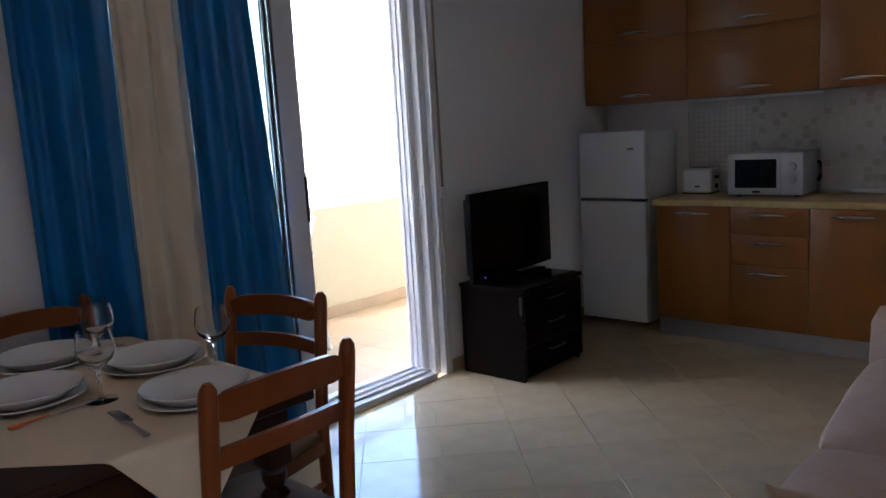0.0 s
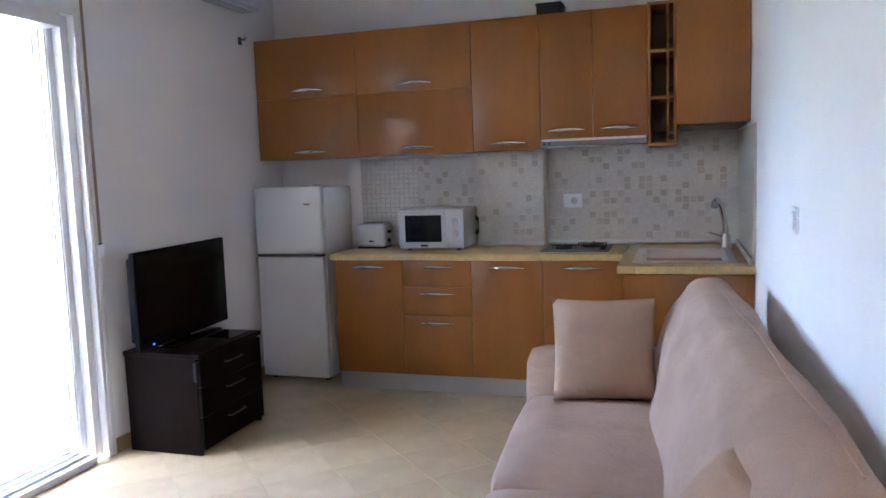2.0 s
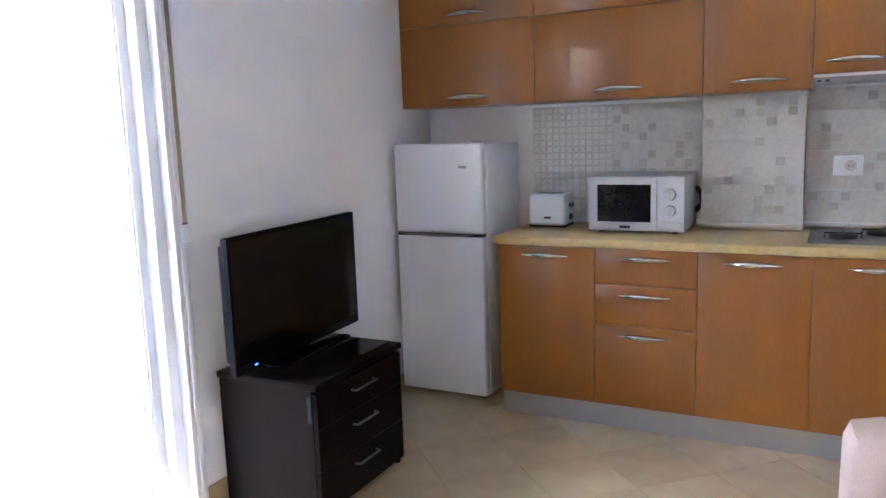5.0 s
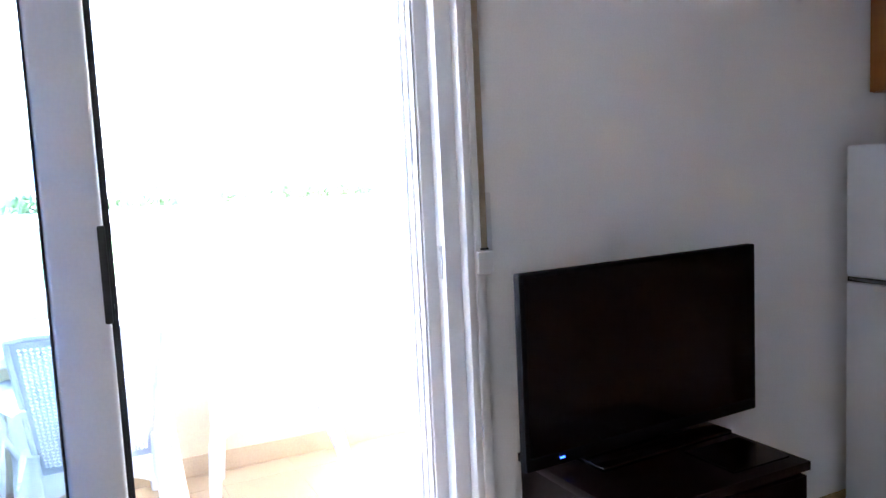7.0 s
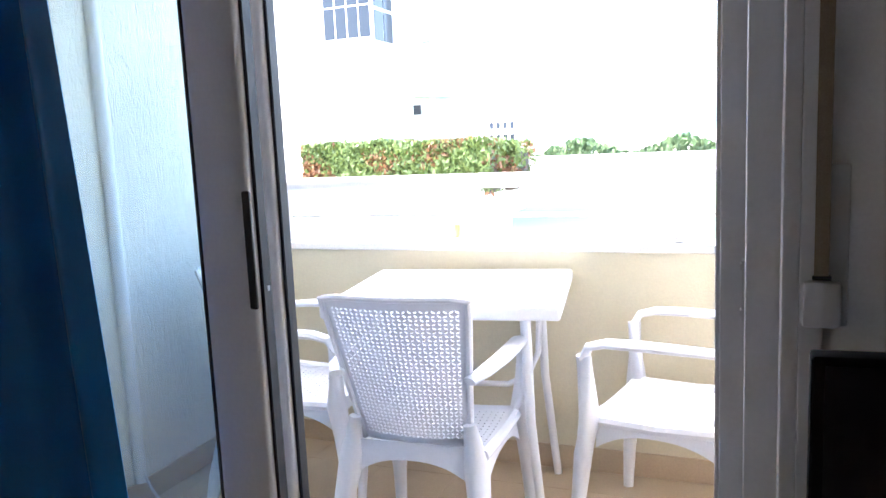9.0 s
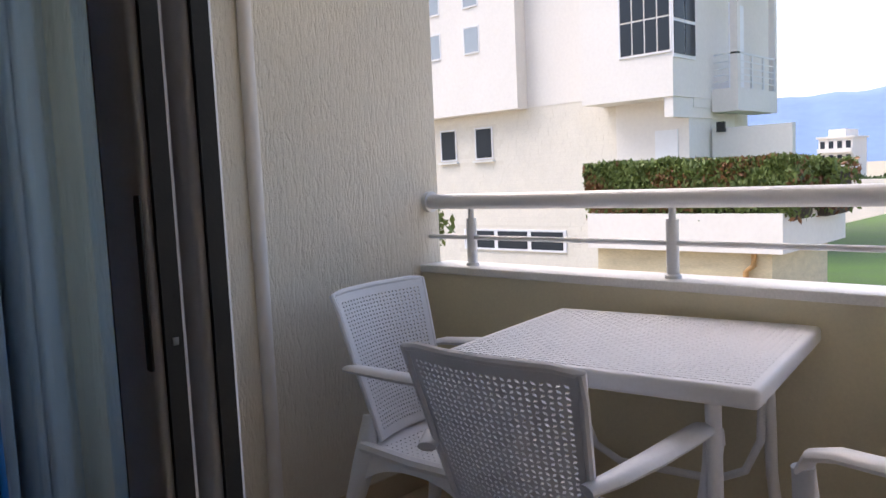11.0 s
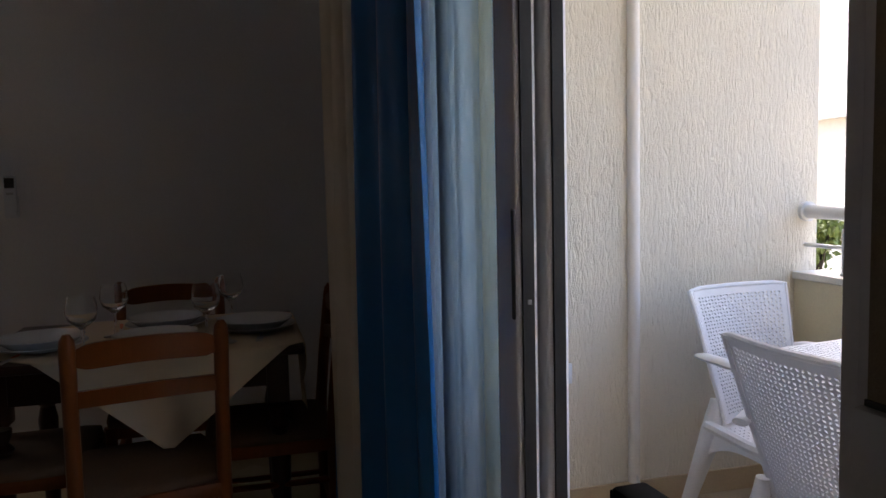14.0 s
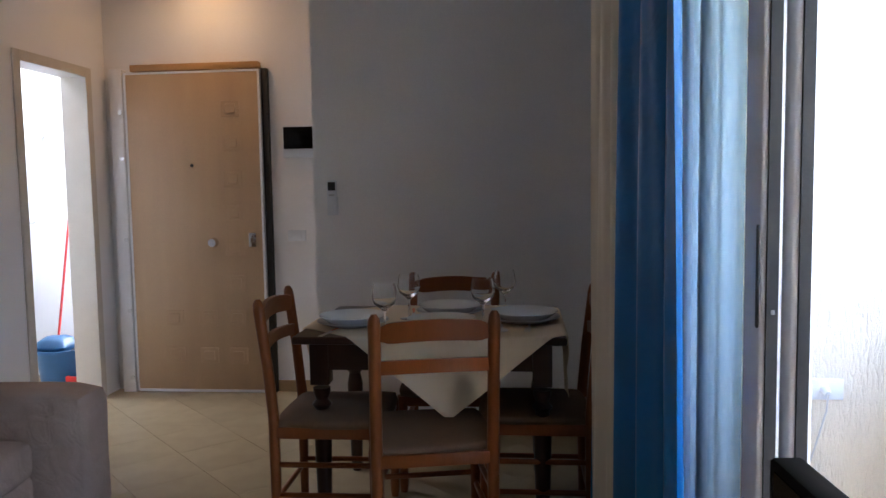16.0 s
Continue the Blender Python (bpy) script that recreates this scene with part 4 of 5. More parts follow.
part("glass_inlay", B(0.3, -0.9, ZT, 0.47, -0.7, ZT + 0.004), M_BLACK, st, "black gloss inlay on the top")

TA, TB = Vector((0.236, -1.36, 0)), Vector((0.186, -0.5, 0))
ta = math.atan2((TB - TA).y, (TB - TA).x)
tl = (TB - TA).length
tv = thing("television", (0.21, -0.92, ZT), "black flat-screen television standing on the cabinet", "television")


def tvbox(x0, y0, z0, x1, y1, z1, bevel=0.0):
    """x along the screen, y behind it."""
    bm = B(x0, y0, z0, x1, y1, z1, bevel=bevel)
    bm.transform(Matrix.Translation(TA) @ Matrix.Rotation(ta, 4, "Z"))
    return bm


part("back_shell", tvbox(0.03, 0.03, 0.59, tl - 0.03, 0.075, 1.034, bevel=0.015), M_BEZEL, tv)
part("bezel", tvbox(0, 0, 0.556, tl, 0.03, 1.062, bevel=0.004), M_BEZEL, tv)
part("screen", tvbox(0.012, -0.0015, 0.592, tl - 0.012, 0.0005, 1.051), M_BLACK, tv, "black glossy screen")
part("edge_strip", tvbox(-0.0015, 0.0005, 0.56, 0.0, 0.005, 1.058), M_BEZEL, tv, "thin dark edge strip")
part("neck", tvbox(tl / 2 - 0.06, 0.02, ZT + 0.01, tl / 2 + 0.06, 0.05, 0.6, bevel=0.006), M_BLACK, tv)
part("foot_plate", tvbox(tl / 2 - 0.24, -0.07, ZT, tl / 2 + 0.24, 0.11, ZT + 0.014, bevel=0.005), M_BLACK, tv)
part("standby_light", tvbox(0.105, -0.0025, 0.573, 0.12, -0.0005, 0.577), M_LED, tv, "small blue standby light")
# ---- sofa ----
so = thing("sofa", (2.65, -2.13, 0), "taupe microfibre sofa with high padded back along the wall", "sofa")
SX, SN, SS = 2.24, -0.98, -3.46
SB = EX - 0.095


def pad(x0, y0, z0, x1, y1, z1, r, puff=0.0, seed=0, cuts=8):
    """An upholstered block: rounded edges, slightly swollen and uneven faces."""
    bm = B(x0, y0, z0, x1, y1, z1)
    bmesh.ops.subdivide_edges(bm, edges=bm.edges, cuts=cuts, use_grid_fill=True)
    c = Vector(((x0 + x1) / 2, (y0 + y1) / 2, (z0 + z1) / 2))
    hx = Vector(((x1 - x0) / 2, (y1 - y0) / 2, (z1 - z0) / 2))
    for v in bm.verts:
        d = v.co - c
        q = Vector([max(-h + r, min(h - r, a)) for a, h in zip(d, hx)])
        e = d - q
        if e.length > 1e-6:
            e = e.normalized() * r
        n = noise.noise(v.co * 4 + Vector((seed, 0, 0))) * 0.008
        bulge = Vector([puff * math.copysign(1, a) * (1 - (b1 / g1) ** 2) * (1 - (b2 / g2) ** 2) if abs(a) > h * 0.98 else 0 for a, h, b1, g1, b2, g2 in ((d.x, hx.x, d.y, hx.y, d.z, hx.z), (d.y, hx.y, d.x, hx.x, d.z, hx.z), (d.z, hx.z, d.x, hx.x, d.y, hx.y))])
        v.co = c + q + e + bulge + d.normalized() * n
    return bm


part("base_frame", pad(SX + 0.03, SS + 0.03, 0.06, SB, SN - 0.03, 0.27, 0.03), M_SOFA, so)
part("arm", pad(SX - 0.02, SN - 0.2, 0.05, SB - 0.05, SN, 0.6, 0.06, 0.006, 1), M_SOFA, so)
part("arm", pad(SX - 0.17, SS, 0.05, SB - 0.05, SS + 0.24, 0.575, 0.06, 0.006, 2), M_SOFA, so)
ym = -2.18
part("seat_cushion", pad(SX, ym + 0.004, 0.25, 2.94, SN - 0.205, 0.425, 0.055, 0.02, 3), M_SOFA, so)
part("seat_cushion", pad(SX, SS + 0.245, 0.25, 2.94, ym - 0.004, 0.425, 0.055, 0.02, 4), M_SOFA, so)
part("back_frame", pad(SB - 0.16, SS + 0.02, 0.2, SB, SN - 0.02, 0.7, 0.05, 0, 5), M_SOFA, so)


def back_pad(y0, y1, seed, xc):
    """A leaning back cushion, thick below and rounded over the top."""
    def f(u, v):
        a = u * 2 * math.pi
        w = 0.5 - 0.5 * math.cos(math.pi * min(1, min(v, 1 - v) * 26)) if v not in (0, 1) else 0
        w = w ** 0.4
        s, c = math.sin(a), math.cos(a)
        sg = lambda t, p: math.copysign(abs(t) ** p, t)
        near = 1 - v
        h = (0.285 - 0.015 * near) * sg(s, 0.6)
        th = (0.145 - 0.02 * s) * sg(c, 0.6)
        z = 0.64 + h * (0.3 + 0.7 * w) + 0.03 * noise.noise(Vector((v * 5, a, seed)))
        x = xc + 0.05 * near + th * (1 - 0.15 * near) * w + 0.25 * h + 0.03 * noise.noise(Vector((v * 5, a * 2, seed + 3)))
        return (min(x, EX - 0.085), y0 + (y1 - y0) * v, z)
    bm = sheet(bmesh.new(), f, 36, 56)
    bmesh.ops.remove_doubles(bm, verts=bm.verts, dist=0.0015)
    return bm


b1 = part("back_cushion", back_pad(SS + 0.1, SN - 0.06, 1, 2.94), M_SOFA, so, smooth=75)
hits = b1.data.vertices
ridge = [max((v.co for v in hits if abs(v.co.y + OFF[b1.name].y - yy) < 0.03), key=lambda c: c.z) for yy in [SN - 0.3 - 0.06 * k for k in range(33)]]
part("seam", tube(bmesh.new(), [(c.x + OFF[b1.name].x + 0.02, c.y + OFF[b1.name].y, c.z - 0.001) for c in ridge], 0.003, 6), M_SOFA, so, "stitched seam along the top")
for x in (SX + 0.08, SB - 0.1):
    for y in (SN - 0.1, SS + 0.1):
        part("foot", rod(bmesh.new(), (x, y, 0), (x, y, 0.062), 0.022), M_BLACKM, so)


# the sofa stands slightly askew, its near end closer to the wall
so.rotation_euler = (0, 0, radians(2.8))


def scatter_pillow(c, turn, seed, label, w=0.47):
    p = thing("cushion", (c[0], c[1], c[2]), label, "cushion", "scatter cushions on the sofa")
    part("cover", cushion(bmesh.new(), c, w, w, 0.17, turn, seed=seed, n=20), M_PILLOW, p, smooth=70)


tn = (Matrix.Rotation(radians(8), 3, "Z") @ Matrix.Rotation(radians(76), 3, "X"))
scatter_pillow((2.535, -1.28, 0.645), tn, 1, "square tan cushion leaning on the sofa arm", 0.43)
tn = (Matrix.Rotation(radians(-70), 3, "Z") @ Matrix.Rotation(radians(58), 3, "X"))
scatter_pillow((2.92, -3.04, 0.645), tn, 3, "square tan cushion leaning on the sofa back", 0.42)
tn = (Matrix.Rotation(radians(172), 3, "Z") @ Matrix.Rotation(radians(80), 3, "X"))
scatter_pillow((2.58, -3.10, 0.51), tn, 5, "square tan cushion leaning on the sofa arm by the entry", 0.35)

# ---- dining set ----
TX0, TX1, TY0, TY1, TZ = 0.31, 1.35, -4.16, -3.39, 0.772
ta_ = thing("dining_table", ((TX0 + TX1) / 2, (TY0 + TY1) / 2, 0), "dark stained wooden dining table with turned legs", "table")
part("tabletop", B(TX0, TY0, TZ - 0.03, TX1, TY1, TZ, bevel=0.008, seg=3), M_TABLE, ta_)
for a in ((TX0 + 0.07, TY0 + 0.06, TX1 - 0.07, TY0 + 0.08), (TX0 + 0.07, TY1 - 0.08, TX1 - 0.07, TY1 - 0.06), (TX0 + 0.06, TY0 + 0.08, TX0 + 0.08, TY1 - 0.08), (TX1 - 0.08, TY0 + 0.08, TX1 - 0.06, TY1 - 0.08)):
    part("apron", B(a[0], a[1], TZ - 0.14, a[2], a[3], TZ - 0.03), M_TABLE, ta_)
for x in (TX0 + 0.09, TX1 - 0.09):
    for y in (TY0 + 0.09, TY1 - 0.09):
        bm = B(x - 0.037, y - 0.037, TZ - 0.2, x + 0.037, y + 0.037, TZ - 0.03, bevel=0.004)
        lathe(bm, [(0.02, 0), (0.026, 0.02), (0.032, 0.25), (0.036, 0.42), (0.026, 0.47), (0.04, 0.49), (0.024, 0.51), (0.034, 0.535), (0.034, 0.556)], (x, y, 0), 18)
        part("leg", bm, M_TABLE, ta_)

# cloth laid as a lozenge, its corners hanging
cl_c, cl_r = ((TX0 + TX1) / 2 - 0.08, (TY0 + TY1) / 2 + 0.02), 0.46


def clothf(u, v):
    a, b = (u - 0.5) * 2 * cl_r, (v - 0.5) * 2 * cl_r
    x, y = cl_c[0] + (a - b) * 0.9, cl_c[1] + (a + b) * 0.74
    z = TZ + 0.004
    R = 0.006
    over = [max(0, x - TX1), max(0, TX0 - x), max(0, y - TY1), max(0, TY0 - y)]
    k = max(over)
    if k > 0:
        wv = 0.008 * math.sin((x + y) * 14) * min(1, k * 6)
        if k == over[0]:
            x = TX1 + R + 0.1 * min(k, 0.02) + wv + 0.03 * k
        elif k == over[1]:
            x = TX0 - R + wv - 0.03 * k
        elif k == over[2]:
            y = TY1 + R + wv + 0.05 * k
        else:
            y = TY0 - R + wv - 0.05 * k
        z -= k
    return (x, y, z + 0.0007 * noise.noise(Vector((x * 9, y * 9, 0))))


cl = thing("tablecloth", (cl_c[0], cl_c[1], TZ), "cream tablecloth laid cornerwise with hanging points", "tablecloth")
part("cloth", sheet(bmesh.new(), clothf, 70, 70, 0.002), M_CLOTH, cl, smooth=60)


def dining_chair():
    c = thing("dining_chair", (0, 0, 0), "reddish brown wooden ladder-back chair with padded brown seat", "chair", "chairs round the dining table")
    w, d = 0.2, 0.2

    def post(s):
        return tube(bmesh.new(), [(s * w, -d + 0.0, 0.0), (s * w, -d, 0.25), (s * w, -d, 0.46), (s * w, -d - 0.018, 0.66), (s * w, -d - 0.045, 0.88), (s * w, -d - 0.048, 0.905), (s * w, -d - 0.048, 0.92)], [0.018, 0.021, 0.022, 0.021, 0.022, 0.019, 0.009], 12)
    part("back_post", post(-1), M_CHAIR, c)
    part("back_post", post(1), M_CHAIR, c)
    for s in (-1, 1):
        part("front_leg", lathe(bmesh.new(), [(0.016, 0), (0.02, 0.03), (0.021, 0.24), (0.023, 0.3), (0.019, 0.33), (0.023, 0.36), (0.023, 0.43)], (s * w, d, 0), 14), M_CHAIR, c)

    def slat(z, h, arch):
        def f(u, v):
            x = -w + 2 * w * u
            y = -d - 0.012 - 0.026 * math.sin(math.pi * u) - (z - 0.5) * 0.09
            ends = 0.42 + 0.58 * min(1, math.sin(math.pi * u) * 2.6) ** 0.8
            zz = z + (v - 0.5) * h * (ends if arch else 1.0) + (0.014 * math.sin(math.pi * u) if arch else 0.008 * math.sin(math.pi * u))
            return (x, y, zz)
        return sheet(bmesh.new(), f, 18, 4, 0.018)
    part("top_slat", slat(0.85, 0.07, True), M_CHAIR, c)
    part("slat", slat(0.735, 0.046, False), M_CHAIR, c)
    for y in (-d, d):
        part("seat_rail", B(-w, y - 0.016, 0.385, w, y + 0.016, 0.43, bevel=0.004), M_CHAIR, c)
    for s in (-1, 1):
        part("seat_rail", B(s * w - 0.016, -d, 0.385, s * w + 0.016, d, 0.43, bevel=0.004), M_CHAIR, c)
        part("stretcher", rod(bmesh.new(), (s * w, -d, 0.16), (s * w, d, 0.16), 0.011), M_CHAIR, c)
        part("stretcher", rod(bmesh.new(), (s * w, -d, 0.28), (s * w, d, 0.28), 0.011), M_CHAIR, c)
    part("stretcher", rod(bmesh.new(), (-w, d, 0.2), (w, d, 0.2), 0.011), M_CHAIR, c)
    part("stretcher", rod(bmesh.new(), (-w, -d, 0.14), (w, -d, 0.14), 0.011), M_CHAIR, c)
    part("seat", pad(-w - 0.012, -d + 0.005, 0.415, w + 0.012, d + 0.02, 0.465, 0.022, 0.01, 3, 6), M_RUSH, c, "padded brown seat")
    return c


ch = dining_chair()
ch.matrix_basis = pose(0.816, -3.316, 0, 0, 0, 192.6)
copy_thing(ch, pose(1.225, -3.575, 0, 0, 0, 91))
copy_thing(ch, pose(0.8, -4.03, 0, 0, 0, 1))
copy_thing(ch, pose(0.42, -3.66, 0, 0, 0, -90))


def plate_stack(x, y, n):
    s = TZ + 0.0065
    for k in range(n):
        r = (0.145, 0.136)[k]
        p = lathe(bmesh.new(), [(0, 0.0), (r * 0.6, 0.0), (r * 0.72, 0.004), (r, 0.02 + 0.012 * k), (r, 0.0235 + 0.012 * k), (r * 0.7, 0.0085), (0, 0.005)], (x, y, s), 36)
        solo("plate" if k == 0 else "soup_plate", p, M_CERAMIC, "white round ceramic dinner plate on the tablecloth" if k == 0 else "white deep ceramic plate on a dinner plate", "plate", group="table setting")
        s += 0.0095


def wine_glass(x, y):
    bm = lathe(bmesh.new(), [(0.0, 0.0), (0.0408, 0.0), (0.0408, 0.0021), (0.0072, 0.0064), (0.0048, 0.0127), (0.0048, 0.0795), (0.0144, 0.0901), (0.0408, 0.1113), (0.0492, 0.1378), (0.0456, 0.1696), (0.0408, 0.1887), (0.039, 0.1887), (0.0438, 0.1675), (0.0474, 0.1378), (0.0384, 0.1134), (0.0, 0.0954)], (x, y, TZ + 0.0065), 28)
    o = solo("wine_glass", bm, M_GLASS, "clear stemmed wine glass on the tablecloth", "glass", group="table setting", smooth=50)
    o.visible_shadow = False


def cutlery(x, y, ang, kind, size=1.0):
    z = TZ + 0.008
    o = thing(kind, (x, y, z), "steel table %s with an orange handle" % kind if kind == "knife" else "steel table %s lying on the tablecloth" % kind, kind, "table setting")
    T = Matrix.Translation((x, y, z)) @ Matrix.Rotation(radians(ang), 4, "Z") @ Matrix.Scale(size, 4)
    bm = tube(bmesh.new(), [(-0.1, 0, 0.003), (-0.03, 0, 0.003), (0, 0, 0.004)], [0.007, 0.005, 0.003], 8, 0.5)
    bm.transform(T)
    part("handle", bm, M_ORANGE if kind == "knife" else M_STEEL, o, "orange plastic handle" if kind == "knife" else "")
    bm = bmesh.new()
    if kind == "knife":
        box(bm, 0, -0.008, 0, 0.11, 0.008, 0.002, bevel=0.0008, seg=1)
    elif kind == "spoon":
        def f(u, v):
            a, r = u * 2 * math.pi, v
            return (0.035 + 0.032 * r * math.cos(a), 0.02 * r * math.sin(a), 0.002 + 0.006 * r * r)
        sheet(bm, f, 18, 4, 0.0007)
    else:
        box(bm, 0, -0.011, 0.001, 0.035, 0.011, 0.003)
        for k in range(4):
            box(bm, 0.035, -0.011 + 0.0063 * k, 0.001, 0.08, -0.008 + 0.0063 * k, 0.003)
    bm.transform(T)
    part({"knife": "blade", "spoon": "bowl", "fork": "tines"}[kind], bm, M_STEEL, o)


for x, y in ((1.16, -3.62), (0.79, -3.89), (0.465, -3.72), (0.79, -3.535)):
    plate_stack(x, y, 2)
for x, y in ((0.95, -3.77), (1.0, -3.46), (0.63, -3.62), (0.55, -3.92)):
    wine_glass(x, y)
for x, y, a, k in ((1.21, -3.47, 80, "knife"), (1.17, -3.81, 172, "fork"), (0.95, -3.9, 98, "knife"), (0.62, -3.99, 170, "spoon"), (0.45, -3.55, 85, "fork"), (0.42, -3.88, 95, "knife"), (0.93, -3.425, 170, "fork"), (0.55, -3.5, 95, "spoon")):
    cutlery(x, y, a, k, 1.3 if (k, a) == ("fork", 172) else 1.0)

# ---- balcony ----
BY, PX = -3.56, -1.745  # south stucco wall, parapet face
BN = 0.9
bf = struct("floor_balcony", B(PX, BY, -0.14, -0.25, BN, -0.0165), M_GROUT, "warm beige balcony floor tiles", "floor")
struct("wall_balcony_south", B(PX - 0.11, BY - 0.2, -0.14, -0.25, BY, 2.75), M_STUCCO, "cream stucco side wall with upright scratches", "wall")
struct("wall_balcony_north", B(PX - 0.24, BN, -0.14, -0.25, BN + 0.2, 2.75), M_STUCCO, "cream stucco side wall of the balcony", "wall")
# unseen slab, added to hold sky light off the balcony and the room
struct("shade_slab_balcony", B(-1.9, BY - 0.2, 2.76, -0.25, BN + 0.2, 2.95), M_CEIL, "plain unseen slab added to shade balcony and room", "ceiling")
bm = B(-0.262, SY, 0, -0.25, DS - 0.0, 2.75)
box(bm, -0.262, DN, 0, -0.25, BN, 2.75)
box(bm, -0.262, DS, DT, -0.25, DN, 2.75)
struct("wall_facade", bm, M_STUCCO, "cream stucco house front on the balcony", "wall")
struct("wall_parapet", B(PX - 0.13, BY + 0.001, -0.14, PX, BN, 0.87), M_PARAPET, "cream painted balcony parapet", "parapet")
struct("trim_coping", B(PX - 0.16, BY + 0.002, 0.87, PX + 0.012, BN - 0.001, 0.9, bevel=0.004), M_MARBLE, "white marble coping on the parapet", "coping")
bm = B(PX, BY + 0.012, -0.012, PX + 0.01, BN, 0.085, bevel=0.002, seg=1)
box(bm, PX + 0.0, BY, -0.012, -0.262, BY + 0.01, 0.085, bevel=0.002, seg=1)
struct("baseboard_balcony", bm, M_BALC, "beige tile skirting on the balcony", "skirting")
struct("trim_drainpipe", rod(bmesh.new(), (-0.99, BY + 0.012, 0.085), (-0.99, BY + 0.012, 2.75), 0.024, n=14), M_BUILD, "cream rounded conduit running up the stucco wall", "pipe", smooth=60)
cb = solo("cable", tube(bmesh.new(), [(-0.99, BY + 0.03, 0.12), (-1.0, BY + 0.05, 0.06), (-1.02, BY + 0.07, 0.0), (-1.03, BY + 0.1, -0.006)], 0.006, 8), M_CABLE, "thin pale cable at the foot of the pipe", "cable")

rl = thing("balcony_railing", (PX - 0.08, -1.3, 0.9), "white metal balcony railing on the parapet", "railing")
rx = PX - 0.055
part("handrail", rod(bmesh.new(), (rx, BY - 0.0, 1.15), (rx, BN, 1.15), 0.03, n=20), M_RAIL, rl)
part("lower_bar", rod(bmesh.new(), (rx, BY, 1.01), (rx, BN, 1.01), 0.009), M_RAIL, rl)
part("wall_rosette", rod(bmesh.new(), (rx, BY, 1.15), (rx, BY + 0.02, 1.15), 0.042, n=20), M_RAIL, rl)
for y in (-3.33, -2.49, -1.65, -0.81, 0.03, 0.86):
    p = part("post", rod(bmesh.new(), (rx, y, 0.9), (rx, y, 1.085), 0.02, n=14), M_RAIL, rl)
    part("neck", rod(bmesh.new(), (rx, y, 1.085), (rx, y, 1.125), 0.011), M_RAIL, p)
    part("collar", lathe(bmesh.new(), [(0.026, 0), (0.026, 0.01), (0.02, 0.014), (0.0, 0.014)], (rx, y, 0.9), 14), M_RAIL, p)

so_ = thing("wall_socket", (-0.665, BY, 0.55), "white balcony wall socket with a plugged-in cable", "socket")
part("plate", B(-0.725, BY, 0.51, -0.605, BY + 0.012, 0.59, bevel=0.004), M_WHITE, so_)
part("plug", rod(bmesh.new(), (-0.655, BY + 0.012, 0.55), (-0.655, BY + 0.05, 0.54), 0.018, 0.012), M_WHITE, so_)
part("cord", tube(bmesh.new(), [(-0.655, BY + 0.05, 0.54), (-0.647, BY + 0.055, 0.48), (-0.625, BY + 0.045, 0.38), (-0.595, BY + 0.035, 0.26), (-0.585, BY + 0.03, 0.09)], 0.0035, 6), M_CABLE, so_)


def woven(bm, f, nu, nv, hole=0.42, thick=0.006):
    """An open weave of small bars laid on the surface f."""
    V = [[Vector(f(i / nu, j / nv)) for j in range(nv + 1)] for i in range(nu + 1)]
    g = {}

    def vert(i, j):
        if (i, j) not in g:
            g[i, j] = bm.verts.new(V[i][j])
        return g[i, j]
    fs = []
    for i in range(nu):
        for j in range(nv):
            q = [vert(i, j), vert(i + 1, j), vert(i + 1, j + 1), vert(i, j + 1)]
            c = (V[i][j] + V[i + 1][j + 1] + V[i + 1][j] + V[i][j + 1]) / 4
            if 1 <= i < nu - 1 and 1 < j < nv - 2:
                s = (-1) ** (i + j) * 0.3
                inner = [bm.verts.new(c + (w.co - c) * hole * (1 + (s if k in (0, 2) else -s))) for k, w in enumerate(q)]
                for k in range(4):
                    fs.append(bm.faces.new((q[k], q[(k + 1) % 4], inner[(k + 1) % 4], inner[k])))
            else:
                fs.append(bm.faces.new(q))
    bm.normal_update()
    bmesh.ops.solidify(bm, geom=fs, thickness=thick)
    return bm


